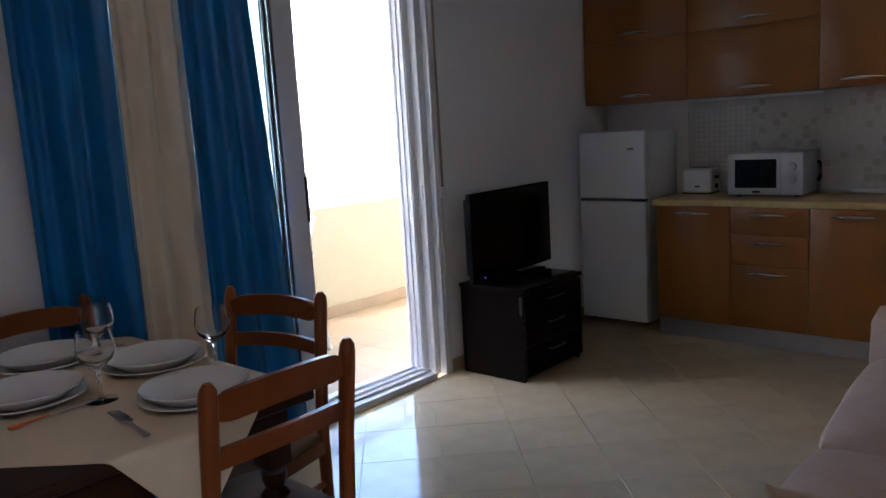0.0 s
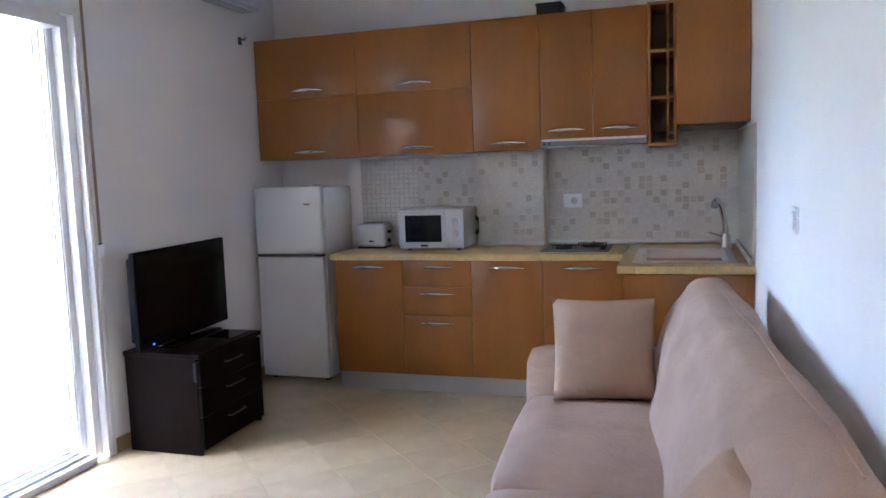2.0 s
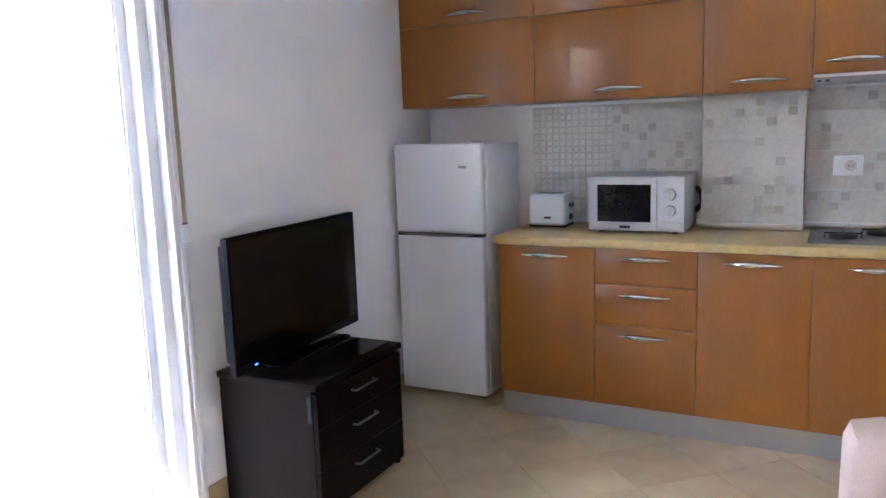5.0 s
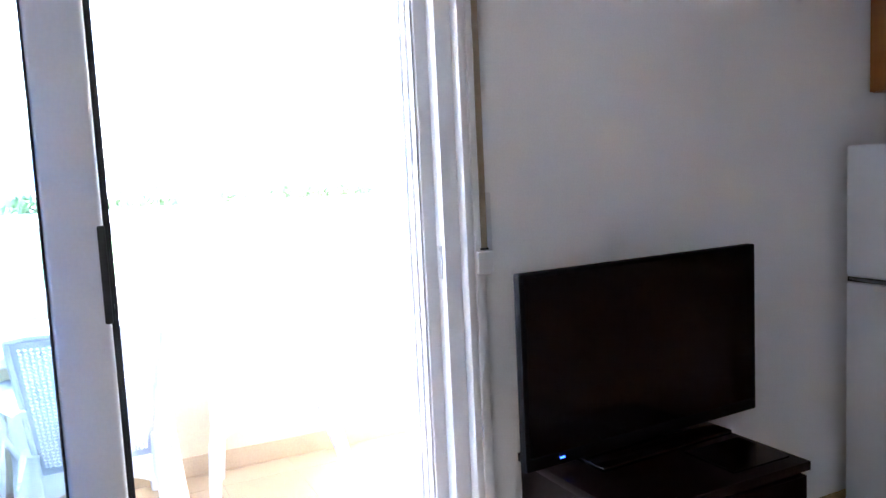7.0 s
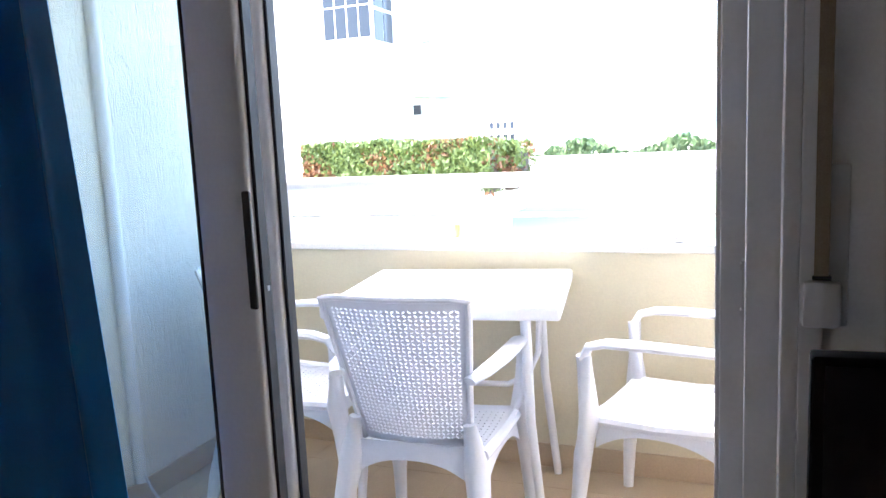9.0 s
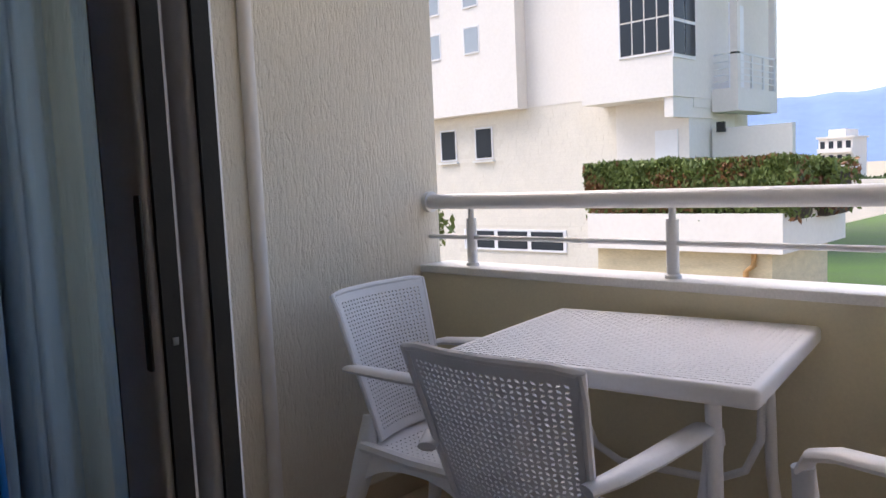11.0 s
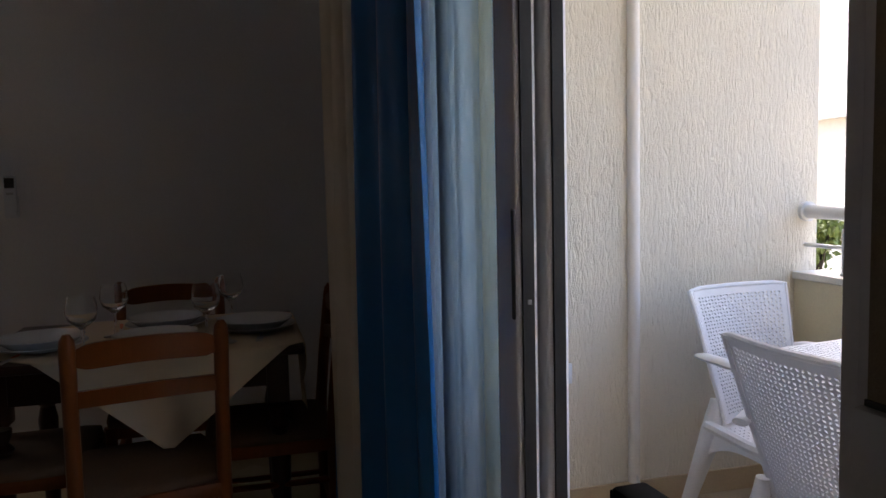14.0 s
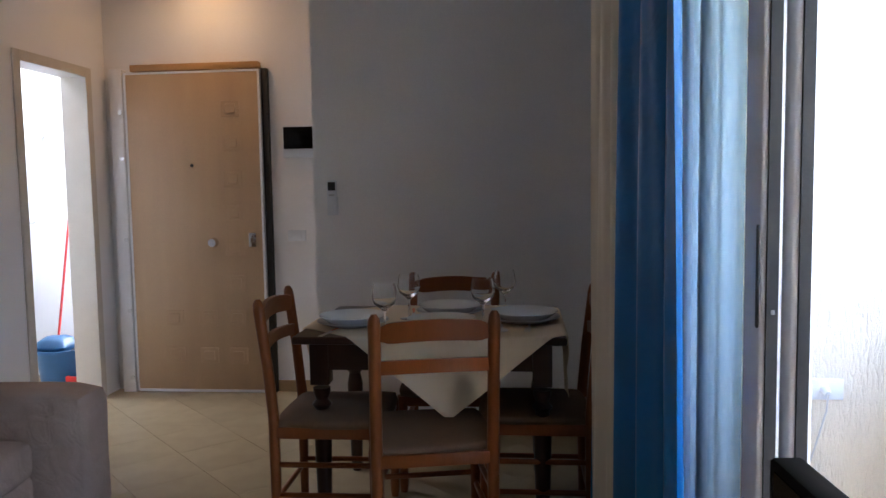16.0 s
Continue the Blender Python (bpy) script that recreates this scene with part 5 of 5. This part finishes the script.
def garden_chair():
    c = thing("garden_chair", (0, 0, 0), "white moulded plastic armchair with woven rattan pattern", "chair", "balcony chairs")
    w = 0.2

    def bk(u, v):
        x = (u - 0.5) * 2 * (w - 0.012) * (0.86 + 0.27 * v)
        return (x, -0.19 - 0.13 * v - 0.03 * math.cos(math.pi * (u - 0.5)) + 0.03, 0.44 + 0.455 * v)
    part("back_weave", woven(bmesh.new(), bk, 26, 38, 0.5), M_RATTAN, c, smooth=0)
    fr_ = [bk(0, v / 8) for v in range(9)] + [(bk(0.03, 1)[0], bk(0.03, 1)[1], 0.894)] + [(bk(u / 8, 1)[0], bk(u / 8, 1)[1], 0.9) for u in range(1, 8)] + [(bk(0.97, 1)[0], bk(0.97, 1)[1], 0.894)] + [bk(1, v / 8) for v in range(8, -1, -1)]
    part("back_frame", tube(bmesh.new(), [(p[0] * 1.03, p[1], p[2]) for p in fr_], 0.0095, 8), M_RATTAN, c)

    def stf(u, v):
        return ((u - 0.5) * 2 * (w + 0.01), -0.2 + 0.42 * v, 0.435 - 0.02 * math.sin(math.pi * v) - 0.008 * math.sin(math.pi * u) - 0.02 * max(0, v - 0.8))
    part("seat", woven(bmesh.new(), stf, 20, 20, 0.3), M_RATTAN, c, smooth=0)
    for s in (-1, 1):
        part("seat_rim", tube(bmesh.new(), [(s * (w + 0.012), -0.2, 0.43), (s * (w + 0.012), 0, 0.415), (s * (w + 0.012), 0.2, 0.415)], 0.02, 8), M_RATTAN, c)
        part("arm", tube(bmesh.new(), [(s * 0.2, -0.255, 0.665), (s * 0.225, -0.2, 0.675), (s * 0.242, -0.08, 0.68), (s * 0.246, 0.05, 0.68), (s * 0.243, 0.15, 0.676), (s * 0.24, 0.205, 0.66), (s * 0.237, 0.228, 0.62)], [0.022, 0.027, 0.03, 0.031, 0.03, 0.028, 0.024], 12, 0.5), M_RATTAN, c)
        part("front_leg", tube(bmesh.new(), [(s * 0.236, 0.226, 0.63), (s * 0.222, 0.215, 0.42), (s * 0.232, 0.235, 0.3), (s * 0.24, 0.25, 0.15), (s * 0.244, 0.258, -0.012)], [0.024, 0.036, 0.03, 0.024, 0.019], 12), M_RATTAN, c)
        part("back_leg", tube(bmesh.new(), [(s * 0.178, -0.2, 0.52), (s * 0.195, -0.2, 0.4), (s * 0.21, -0.235, 0.28), (s * 0.228, -0.28, 0.13), (s * 0.24, -0.31, -0.012)], [0.018, 0.038, 0.032, 0.025, 0.019], 12), M_RATTAN, c)
        part("side_skirt", sheet(bmesh.new(), lambda u, v: (s * (0.2 + 0.012 * v), -0.2 + 0.4 * u, 0.43 - (0.05 + 0.06 * abs(2 * u - 1) ** 2.5) * v), 14, 3, 0.008), M_RATTAN, c)
    part("back_skirt", sheet(bmesh.new(), lambda u, v: ((u - 0.5) * 0.37, -0.195 - 0.012 * v, 0.45 - (0.05 + 0.06 * abs(2 * u - 1) ** 2.5) * v), 14, 3, 0.008), M_RATTAN, c)
    part("front_apron", B(-w, 0.2, 0.37, w, 0.215, 0.42, bevel=0.005), M_RATTAN, c)
    return c


gc = garden_chair()
# chair with its back to the room, one against the stucco wall, one at the far end
gc.matrix_basis = pose(-0.985, -2.325, 0.0, 0, 0, 92)
copy_thing(gc, pose(-1.29, -2.975, 0.0, 0, 0, 6))
copy_thing(gc, pose(-1.36, -1.62, 0.0, 0, 0, 168))

gt = thing("garden_table", (-1.364, -2.374, 0), "white square plastic garden table with woven-pattern top", "table")
gx0, gx1, gy0, gy1, gz = -1.712, -1.018, -2.765, -1.985, 0.807
bm = B(gx0, gy0, gz - 0.05, gx1, gy1, gz - 0.004, bevel=0.012, seg=3)
top = part("tabletop", bm, M_RATTAN, gt)
bm = bmesh.new()
nx_, ny_ = 38, 42
for i in range(nx_):
    for j in range(ny_):
        cx = gx0 + 0.022 + (i + 0.5) * (gx1 - gx0 - 0.044) / nx_
        cy = gy0 + 0.022 + (j + 0.5) * (gy1 - gy0 - 0.044) / ny_
        a, b = (0.0082, 0.0055) if (i + j) % 2 else (0.0055, 0.0082)
        box(bm, cx - a, cy - b, gz - 0.0045, cx + a, cy + b, gz - 0.0026)
part("weave_pattern", bm, M_RATTAN, top, smooth=0)
for x in (gx0 + 0.1, gx1 - 0.1):
    for y in (gy0 + 0.12, gy1 - 0.12):
        sx, sy = math.copysign(1, x - (gx0 + gx1) / 2), math.copysign(1, y - (gy0 + gy1) / 2)
        part("leg", tube(bmesh.new(), [(x, y, gz - 0.05), (x + 0.01 * sx, y + 0.01 * sy, 0.4), (x + 0.03 * sx, y + 0.05 * sy, -0.012)], [0.018, 0.016, 0.015], 10), M_RATTAN, gt)
for x in (gx0 + 0.13, gx1 - 0.13):
    yb = [gy0 + 0.12, gy0 + 0.13, gy0 + 0.17, gy0 + 0.25, gy1 - 0.25, gy1 - 0.17, gy1 - 0.13, gy1 - 0.12]
    zb = [gz - 0.05, 0.5, 0.41, 0.37, 0.37, 0.41, 0.5, gz - 0.05]
    part("bent_brace", tube(bmesh.new(), [(x, y, z) for y, z in zip(yb, zb)], 0.0115, 10), M_RATTAN, gt)
gt.rotation_euler = (0, 0, radians(8.5))
# ---- outside ----
GZ = -2.9
struct("ground", B(-1500, -1500, GZ - 1, 1500, 1500, GZ), M_GROUND, "dry level ground reaching the horizon", "ground")

hs = thing("apartment_house", (-18, -14, GZ), "white apartment house with stone-clad lower storey", "house")
FX = -17.0
part("upper_wall", B(-27, -30, 3.05, FX + 0.0, -12.3, 9.5), M_BUILD, hs)
part("overhang", B(FX, -30, 3.02, FX + 0.45, -14.9, 9.5), M_BUILD, hs)
stw = part("lower_wall", B(-21, -30, GZ, FX - 0.02, -10.3, 3.05), M_STONEJ, hs, "stone-clad lower wall")
part("bay", B(-22, -12.42, 2.82, -16.0, -9.95, 9.5), M_BUILD, hs)
part("porch_wall", B(-19.5, -12.0, -0.5, -16.9, -10.02, 2.82), M_BUILD, hs)
part("porch_beam", B(-18.5, -10.2, 2.35, -16.05, -9.98, 2.82), M_BUILD, hs)


def house_window(x, y0, y1, z0, z1, mats=M_WINDARK, cols=1, rows=1, gap=0.02):
    """Recessed window facing +x."""
    w = part("window", box(box(box(B(x - 0.03, y0 - 0.035, z0 - 0.035, x + 0.012, y0, z1 + 0.035), x - 0.03, y1, z0 - 0.035, x + 0.012, y1 + 0.035, z1 + 0.035), x - 0.03, y0, z1, x + 0.012, y1, z1 + 0.035), x - 0.03, y0, z0 - 0.035, x + 0.04, y1, z0), M_PVC, hs, "white window frame")
    for i in range(cols):
        for j in range(rows):
            a, b = y0 + (y1 - y0) * i / cols, y0 + (y1 - y0) * (i + 1) / cols
            c, d = z0 + (z1 - z0) * j / rows, z0 + (z1 - z0) * (j + 1) / rows
            part("pane", B(x + 0.003, a + gap, c + 0.02, x + 0.012, b - gap, d - 0.02), mats, w)


for ys in (-16.59, -18.05):
    part("sill", B(FX - 0.02, ys - 0.4, 1.6, FX + 0.09, ys + 0.4, 1.655), M_MARBLE, hs, "pale window sill")
house_window(FX, -16.9, -16.28, 1.72, 2.6)
house_window(FX, -18.35, -17.75, 1.72, 2.62)
house_window(FX + 0.45, -16.8, -16.25, 4.78, 5.5, M_BLIND)
house_window(FX + 0.45, -18.4, -17.8, 4.78, 5.5, M_BLIND)
house_window(FX + 0.45, -16.8, -16.25, 6.1, 6.9, M_BLIND)
house_window(FX + 0.45, -18.4, -17.8, 6.1, 6.9, M_BLIND)
house_window(FX, -17.5, -13.75, -1.0, -0.45, M_WINDARK, 3, 1, 0.07)
part("mullion_board", B(FX - 0.02, -17.5, -1.0, FX + 0.002, -13.75, -0.45), M_PVC, hs, "white window mullions")
house_window(-16.0, -11.3, -10.0, 3.85, 6.2, M_WINDARK, 4, 3)
# glazing on the bay's return face
wn = part("window", B(-17.1, -9.95, 3.7, -16.0, -9.92, 6.2), M_PVC, hs, "white window frame")
for i in range(2):
    for j in range(3):
        part("pane", B(-17.05 + 0.54 * i, -9.92, 3.78 + 0.8 * j, -16.56 + 0.54 * i, -9.9, 4.5 + 0.8 * j), M_WINDARK, wn)
part("shutter_door", B(-16.9, -10.9, -0.4, -16.87, -10.3, 2.1), M_PVC, hs)
part("side_block", B(-20.5, -9.95, 2.5, -18.0, -9.3, 3.05), M_BUILD, hs, "balcony slab")
part("balcony_roof", B(-20.5, -9.95, 6.1, -18.0, -9.3, 6.4), M_BUILD, hs)
part("balcony_column", B(-20.5, -9.46, 3.05, -20.34, -9.3, 6.1), M_BUILD, hs)
part("balcony_door", B(-19.9, -9.96, 3.06, -19.0, -9.93, 5.3), M_PVC, hs, "white balcony door")
part("balcony_column", B(-18.16, -9.48, 3.05, -18.0, -9.3, 6.1), M_BUILD, hs)
part("balcony_back", B(-20.4, -10.4, 2.6, -17.05, -9.96, 9.5), M_BUILD, hs)
rg = part("balcony_rail", box(B(-18.04, -9.9, 3.86, -18.0, -9.3, 3.9), -20.5, -9.34, 3.86, -18.0, -9.3, 3.9), M_RAIL, hs, "white balcony railing")
for k in range(4):
    part("rail_bar", box(B(-18.03, -9.9, 3.2 + 0.16 * k, -18.01, -9.3, 3.225 + 0.16 * k), -20.5, -9.33, 3.2 + 0.16 * k, -18.03, -9.31, 3.225 + 0.16 * k), M_RAIL, rg)
for k in range(4):
    part("rail_post", B(-18.2 - 0.72 * k, -9.35, 3.05, -18.15 - 0.72 * k, -9.3, 3.86), M_RAIL, rg)
part("garden_wall", B(-18.2, -9.95, GZ, -18.0, -8.03, 2.1), M_BUILD, hs)
part("wall_vent", B(-17.98, -9.8, 2.0, -17.9, -9.6, 2.25), M_BLACKM, hs, "dark wall vent")
part("roof", B(-27.3, -30.3, 9.5, -15.8, -8.0, 9.8), M_BUILD, hs)
# stones of the lower wall
stones = bmesh.new()
R2 = random.Random(11)
z = -2.7
row = 0
while z < 2.95:
    hgt = 0.12
    y = -19.2 + 0.25 * (row % 2)
    while y < -12.1:
        ln = R2.uniform(0.22, 0.5)
        y2 = min(y + ln, -12.05)
        clash = any(y2 > a and y < b and z + hgt > c and z < d for a, b, c, d in ((-17.0, -16.2, 1.62, 2.7), (-18.45, -17.65, 1.62, 2.72), (-17.6, -13.65, -1.1, -0.35)))
        if not clash:
            box(stones, FX - 0.02, y + 0.004, z + 0.003, FX - 0.02 + R2.uniform(0.003, 0.008), y2 - 0.004, z + hgt - 0.003)
        y = y2
    z += hgt
    row += 1
stn = part("stone", stones, M_STONE, stw, "cream coursed stones", smooth=0)
tagged(stn, kind="stuff")

hs.location += Vector((0, 0.18, 0.06))

# planter with hedge
pt = thing("planter", (-11.6, -7.3, GZ), "long white planter wall along the terrace", "planter")
for a in ((-11.12, -8.87, -11.0, -5.52), (-13.9, -8.87, -13.78, -5.52), (-13.78, -5.64, -11.12, -5.52), (-13.78, -8.87, -11.12, -8.75)):
    part("wall", B(a[0], a[1], -0.1, a[2], a[3], 0.5), M_BUILD, pt)
part("slab", B(-13.78, -8.75, -0.1, -11.12, -5.64, 0.35), M_SOIL, pt, "dark planting soil")
part("support", B(-13.7, -8.8, GZ, -11.2, -5.75, -0.1), M_OCHRE, pt, "ochre stone wall under the planter")
part("drainpipe", tube(bmesh.new(), [(-11.14, -6.0, -0.12), (-11.13, -6.0, -0.3), (-11.13, -6.12, -0.4), (-11.13, -6.12, GZ)], 0.045, 10), M_DOORW, pt, "ochre plastic drainpipe")


def hedge(name, x0, x1, y0, y1, z0, z1, count, seed, label):
    """Many small leaf blades filling an uneven clipped block."""
    h = thing(name, ((x0 + x1) / 2, (y0 + y1) / 2, z0), label, "hedge")
    rr = random.Random(seed)
    bm1, bm2 = bmesh.new(), bmesh.new()
    for k in range(count):
        x, y = rr.uniform(x0, x1), rr.uniform(y0, y1)
        zt = z1 + 0.09 * noise.noise(Vector((x * 1.7, y * 1.7, seed)))
        z = z0 + (zt - z0) * rr.random() ** 0.45
        if rr.random() < 0.5:
            x = x1 + rr.uniform(-0.12, 0.07) + 0.05 * noise.noise(Vector((y * 2, z * 3, 1)))
        s = rr.uniform(0.035, 0.07)
        m = Matrix.Translation((x, y, z)) @ Euler((rr.uniform(0, 6), rr.uniform(0, 6), rr.uniform(0, 6))).to_matrix().to_4x4()
        b_ = bm2 if noise.noise(Vector((x, y * 1.3, z * 2))) + rr.uniform(-0.4, 0.4) > 0.24 else bm1
        q = [b_.verts.new(m @ Vector(p)) for p in ((-s, 0, 0), (0, -s * 0.5, 0.1 * s), (s, 0, 0), (0, s * 0.5, 0.1 * s))]
        b_.faces.new(q)
    tagged(part("foliage", bm1, M_LEAF, h, smooth=0), kind="stuff")
    tagged(part("reddish_foliage", bm2, M_LEAF2, h, "reddish new leaves", smooth=0), kind="stuff")
    # solid dark block standing in for the shade between the leaves
    part("shade_core", B(x0 + 0.15, y0 + 0.15, z0, x1 - 0.15, y1 - 0.1, z1 - 0.16, bevel=0.1), M_SOIL, h)


hedge("hedge", -12.3, -11.1, -8.95, -5.35, 0.36, 1.34, 30000, 3, "clipped green hedge with reddish tips in the planter")
hedge("hedge", -13.7, -12.3, -6.8, -5.2, 0.36, 1.27, 6000, 7, "clipped green hedge at the planter's end")

def shrub(x, y, z, h):
    """A small bush: forked stems and loose clumps of leaves."""
    g = thing("garden_shrub", (x, y, GZ), "slender green bush growing up outside the balcony", "shrub")
    rr = random.Random(21)
    bm = rod(bmesh.new(), (x, y, GZ), (x, y, z), 0.05, 0.035, 8)
    tips = []
    for k in range(9):
        a = k * 2.4
        tip = (x + rr.uniform(0.05, 0.16) * math.cos(a), y + rr.uniform(0.05, 0.17) * math.sin(a), z + h * rr.uniform(0.25, 0.95))
        tube(bm, [(x, y, z - 0.1), ((x + tip[0]) / 2, (y + tip[1]) / 2, z + 0.3 * (tip[2] - z)), tip], [0.025, 0.016, 0.006], 6)
        tips.append(tip)
    part("trunk", bm, M_SOIL, g)
    bm = bmesh.new()
    for k in range(1500):
        c = Vector(rr.choice(tips)) + Vector([rr.gauss(0, 0.05) for _ in range(3)])
        m = Matrix.Translation(c) @ Euler((rr.uniform(0, 6), rr.uniform(0, 6), rr.uniform(0, 6))).to_matrix().to_4x4()
        q = rr.uniform(0.02, 0.04)
        bm.faces.new([bm.verts.new(m @ Vector(v)) for v in ((-q, 0, 0), (0, -q * 0.5, 0.1 * q), (q, 0, 0), (0, q * 0.5, 0.1 * q))])
    tagged(part("crown", bm, M_LEAF, g, smooth=0), kind="stuff")


shrub(-2.9, -4.83, 0.62, 0.4)

struct("lawn", box(B(-40, -9.9, GZ, -15.1, 6, -1.0), -15.1, -7.8, GZ, -13.9, 6, -1.0), M_GRASS, "bright green lawn terrace", "lawn")
struct("wall_garden", B(-14.0, -8.2, GZ, -13.6, 8, -0.93), M_STONE, "cream stone garden wall", "wall")
struct("wall_boundary", B(-41, -30, GZ, -40.6, 30, 0.25), M_BUILD, "long white boundary wall", "wall")

bs = thing("shrub_row", (-45, 0, GZ), "green shrubs along the far wall", "shrubs")
rr = random.Random(9)
bm = bmesh.new()
for k in range(9000):
    y = rr.uniform(-26, 26)
    hh = 0.9 + 0.8 * noise.noise(Vector((y * 0.35, 3, 0)))
    x, z = -43 + rr.uniform(-1.5, 1.5), -0.4 + hh * rr.random() ** 0.6 * 1.2
    s = rr.uniform(0.12, 0.28)
    m = Matrix.Translation((x, y, z)) @ Euler((rr.uniform(0, 6), rr.uniform(0, 6), rr.uniform(0, 6))).to_matrix().to_4x4()
    bm.faces.new([bm.verts.new(m @ Vector(p)) for p in ((-s, 0, 0), (0, -s * 0.6, 0.1 * s), (s, 0, 0), (0, s * 0.6, 0.1 * s))])
tagged(part("foliage", bm, M_SCRUB, bs, smooth=0), kind="stuff")


def far_house(x, y, z0, w, d, floors, label):
    h = thing("distant_house", (x, y, GZ), label, "house")
    part("wall", B(x - d, y - w / 2, GZ, x, y + w / 2, z0 + floors * 3), M_BUILD, h)
    rf = part("roof", box(B(x - d - 0.4, y - w / 2 - 0.4, z0 + floors * 3, x + 0.4, y + w / 2 + 0.4, z0 + floors * 3 + 0.4), x - d, y - w / 4, z0 + floors * 3 + 0.4, x - 1, y + w / 4, z0 + floors * 3 + 2), M_BUILD, h)
    for f_ in range(floors):
        for k in range(4):
            a = y - w / 2 + w * (k + 0.2) / 4
            part("window", B(x - 0.1, a, z0 + f_ * 3 + 0.8, x + 0.03, a + w * 0.14, z0 + f_ * 3 + 2.4), M_WINDARK, h)
    for f_ in range(1, floors):
        part("balcony", B(x, y - w / 2, z0 + f_ * 3 - 0.15, x + 1.0, y + w / 2, z0 + f_ * 3 + 0.8), M_BUILD, h)


far_house(-180, -56, 0.0, 7.0, 10, 2, "distant white house in front of the mountain")
far_house(-230, 18, -1.0, 40, 14, 1, "long low distant building with a flat roof")
pn = thing("distant_pylon", (-190, 33, GZ), "distant dark lattice mast", "mast")
bm = bmesh.new()
for a in ((-1, -1), (1, -1), (1, 1), (-1, 1)):
    rod(bm, (-190 + a[0], 33 + a[1], GZ), (-190 + a[0] * 0.3, 33 + a[1] * 0.3, 16), 0.15, 0.1, 6)
for k in range(8):
    zz = -2 + 2.2 * k
    rod(bm, (-191 + 0.08 * k, 32 + 0.08 * k, zz), (-189 - 0.08 * k, 34 - 0.08 * k, zz + 2), 0.1, 0.1, 6)
part("lattice", bm, M_PLINTH, pn)

# mountain range, its haze carried by the blue of M_HILL
def hill(u, v):
    a = radians(85 + 60 * u)
    r = 1250 + 500 * v
    env = math.sin(math.pi * min(1, u * 1.15)) ** 0.7
    h = env * (115 + 35 * noise.noise(Vector((u * 6, 2.3, 0))) + 14 * noise.noise(Vector((u * 25, v * 3, 0)))) * (v if v < 0.7 else 1.4 - v)
    return (-r * math.sin(a), r * math.cos(a), -10 + h * 1.75)


struct("backdrop_mountain", sheet(bmesh.new(), hill, 90, 12), M_HILL, "mountain beyond the plain, tinted blue for haze", "mountain", smooth=60)

# ---- floor tiles ----
TS = 0.35


def clip_tile(c, half, x0, x1, y0, y1, ang):
    """Corners of a turned square tile cut to a rectangle."""
    ca, sa = math.cos(ang), math.sin(ang)
    poly = [(c[0] + a * ca - b * sa, c[1] + a * sa + b * ca) for a, b in ((-half, -half), (half, -half), (half, half), (-half, half))]
    for ax, lim, sgn in ((0, x0, 1), (0, x1, -1), (1, y0, 1), (1, y1, -1)):
        out = []
        for i in range(len(poly)):
            p, q = poly[i], poly[(i + 1) % len(poly)]
            dp, dq = sgn * (p[ax] - lim), sgn * (q[ax] - lim)
            if dp >= 0:
                out.append(p)
            if dp * dq < 0:
                t_ = dp / (dp - dq)
                out.append((p[0] + (q[0] - p[0]) * t_, p[1] + (q[1] - p[1]) * t_))
        poly = out
        if not poly:
            break
    return poly


def lay(parent, ts, x0, x1, y0, y1, ang, ox, oy, material, top):
    ca, sa = math.cos(ang), math.sin(ang)
    full = finish("tile", B(-ts / 2 + 0.0007, -ts / 2 + 0.0007, -0.0055, ts / 2 - 0.0007, ts / 2 - 0.0007, 0.0, bevel=0.0008, seg=1), material, 0)
    n = int(8 / ts)
    for i in range(-n, n):
        for j in range(-n, n):
            c = (ox + (i * ca - j * sa) * ts, oy + (i * sa + j * ca) * ts)
            poly = clip_tile(c, ts / 2 - 0.0007, x0, x1, y0, y1, ang)
            if len(poly) < 3:
                continue
            area = abs(sum(p[0] * q[1] - q[0] * p[1] for p, q in zip(poly, poly[1:] + poly[:1]))) / 2
            if area < 0.0008:
                continue
            if area > (ts - 0.0024) ** 2 * 0.999:
                o = new("tile", full)
                o.rotation_euler = (0, 0, ang)
                o.location = (c[0], c[1], top)
            else:
                bm = bmesh.new()
                lo = [bm.verts.new((p[0] - c[0], p[1] - c[1], -0.0055)) for p in poly]
                hi = [bm.verts.new((p[0] - c[0], p[1] - c[1], 0)) for p in poly]
                bm.faces.new(hi)
                bm.faces.new(lo[::-1])
                for k in range(len(poly)):
                    bm.faces.new((lo[k], lo[(k + 1) % len(poly)], hi[(k + 1) % len(poly)], hi[k]))
                o = new("tile", finish("tile", bm, material, 0))
                o.location = (c[0], c[1], top)
            o.parent = parent


# a joint crossing lies where x + y = -0.53 and x - y = 2.5
lay(floor, TS, 0.001, EX - 0.001, SY + 0.001, NY - 0.001, radians(45), 0.985, -1.515 + TS / 2 * math.sqrt(2), M_TILE, 0.0)
lay(floor, TS, RX + 0.001, EX - 0.001, RY + 0.001, SY - 0.0, radians(45), 0.985, -1.515 + TS / 2 * math.sqrt(2), M_TILE, 0.0)
lay(bf, 0.33, PX + 0.001, -0.263, BY + 0.001, BN - 0.001, 0.0, -0.4, -1.0, M_BALC, -0.012)
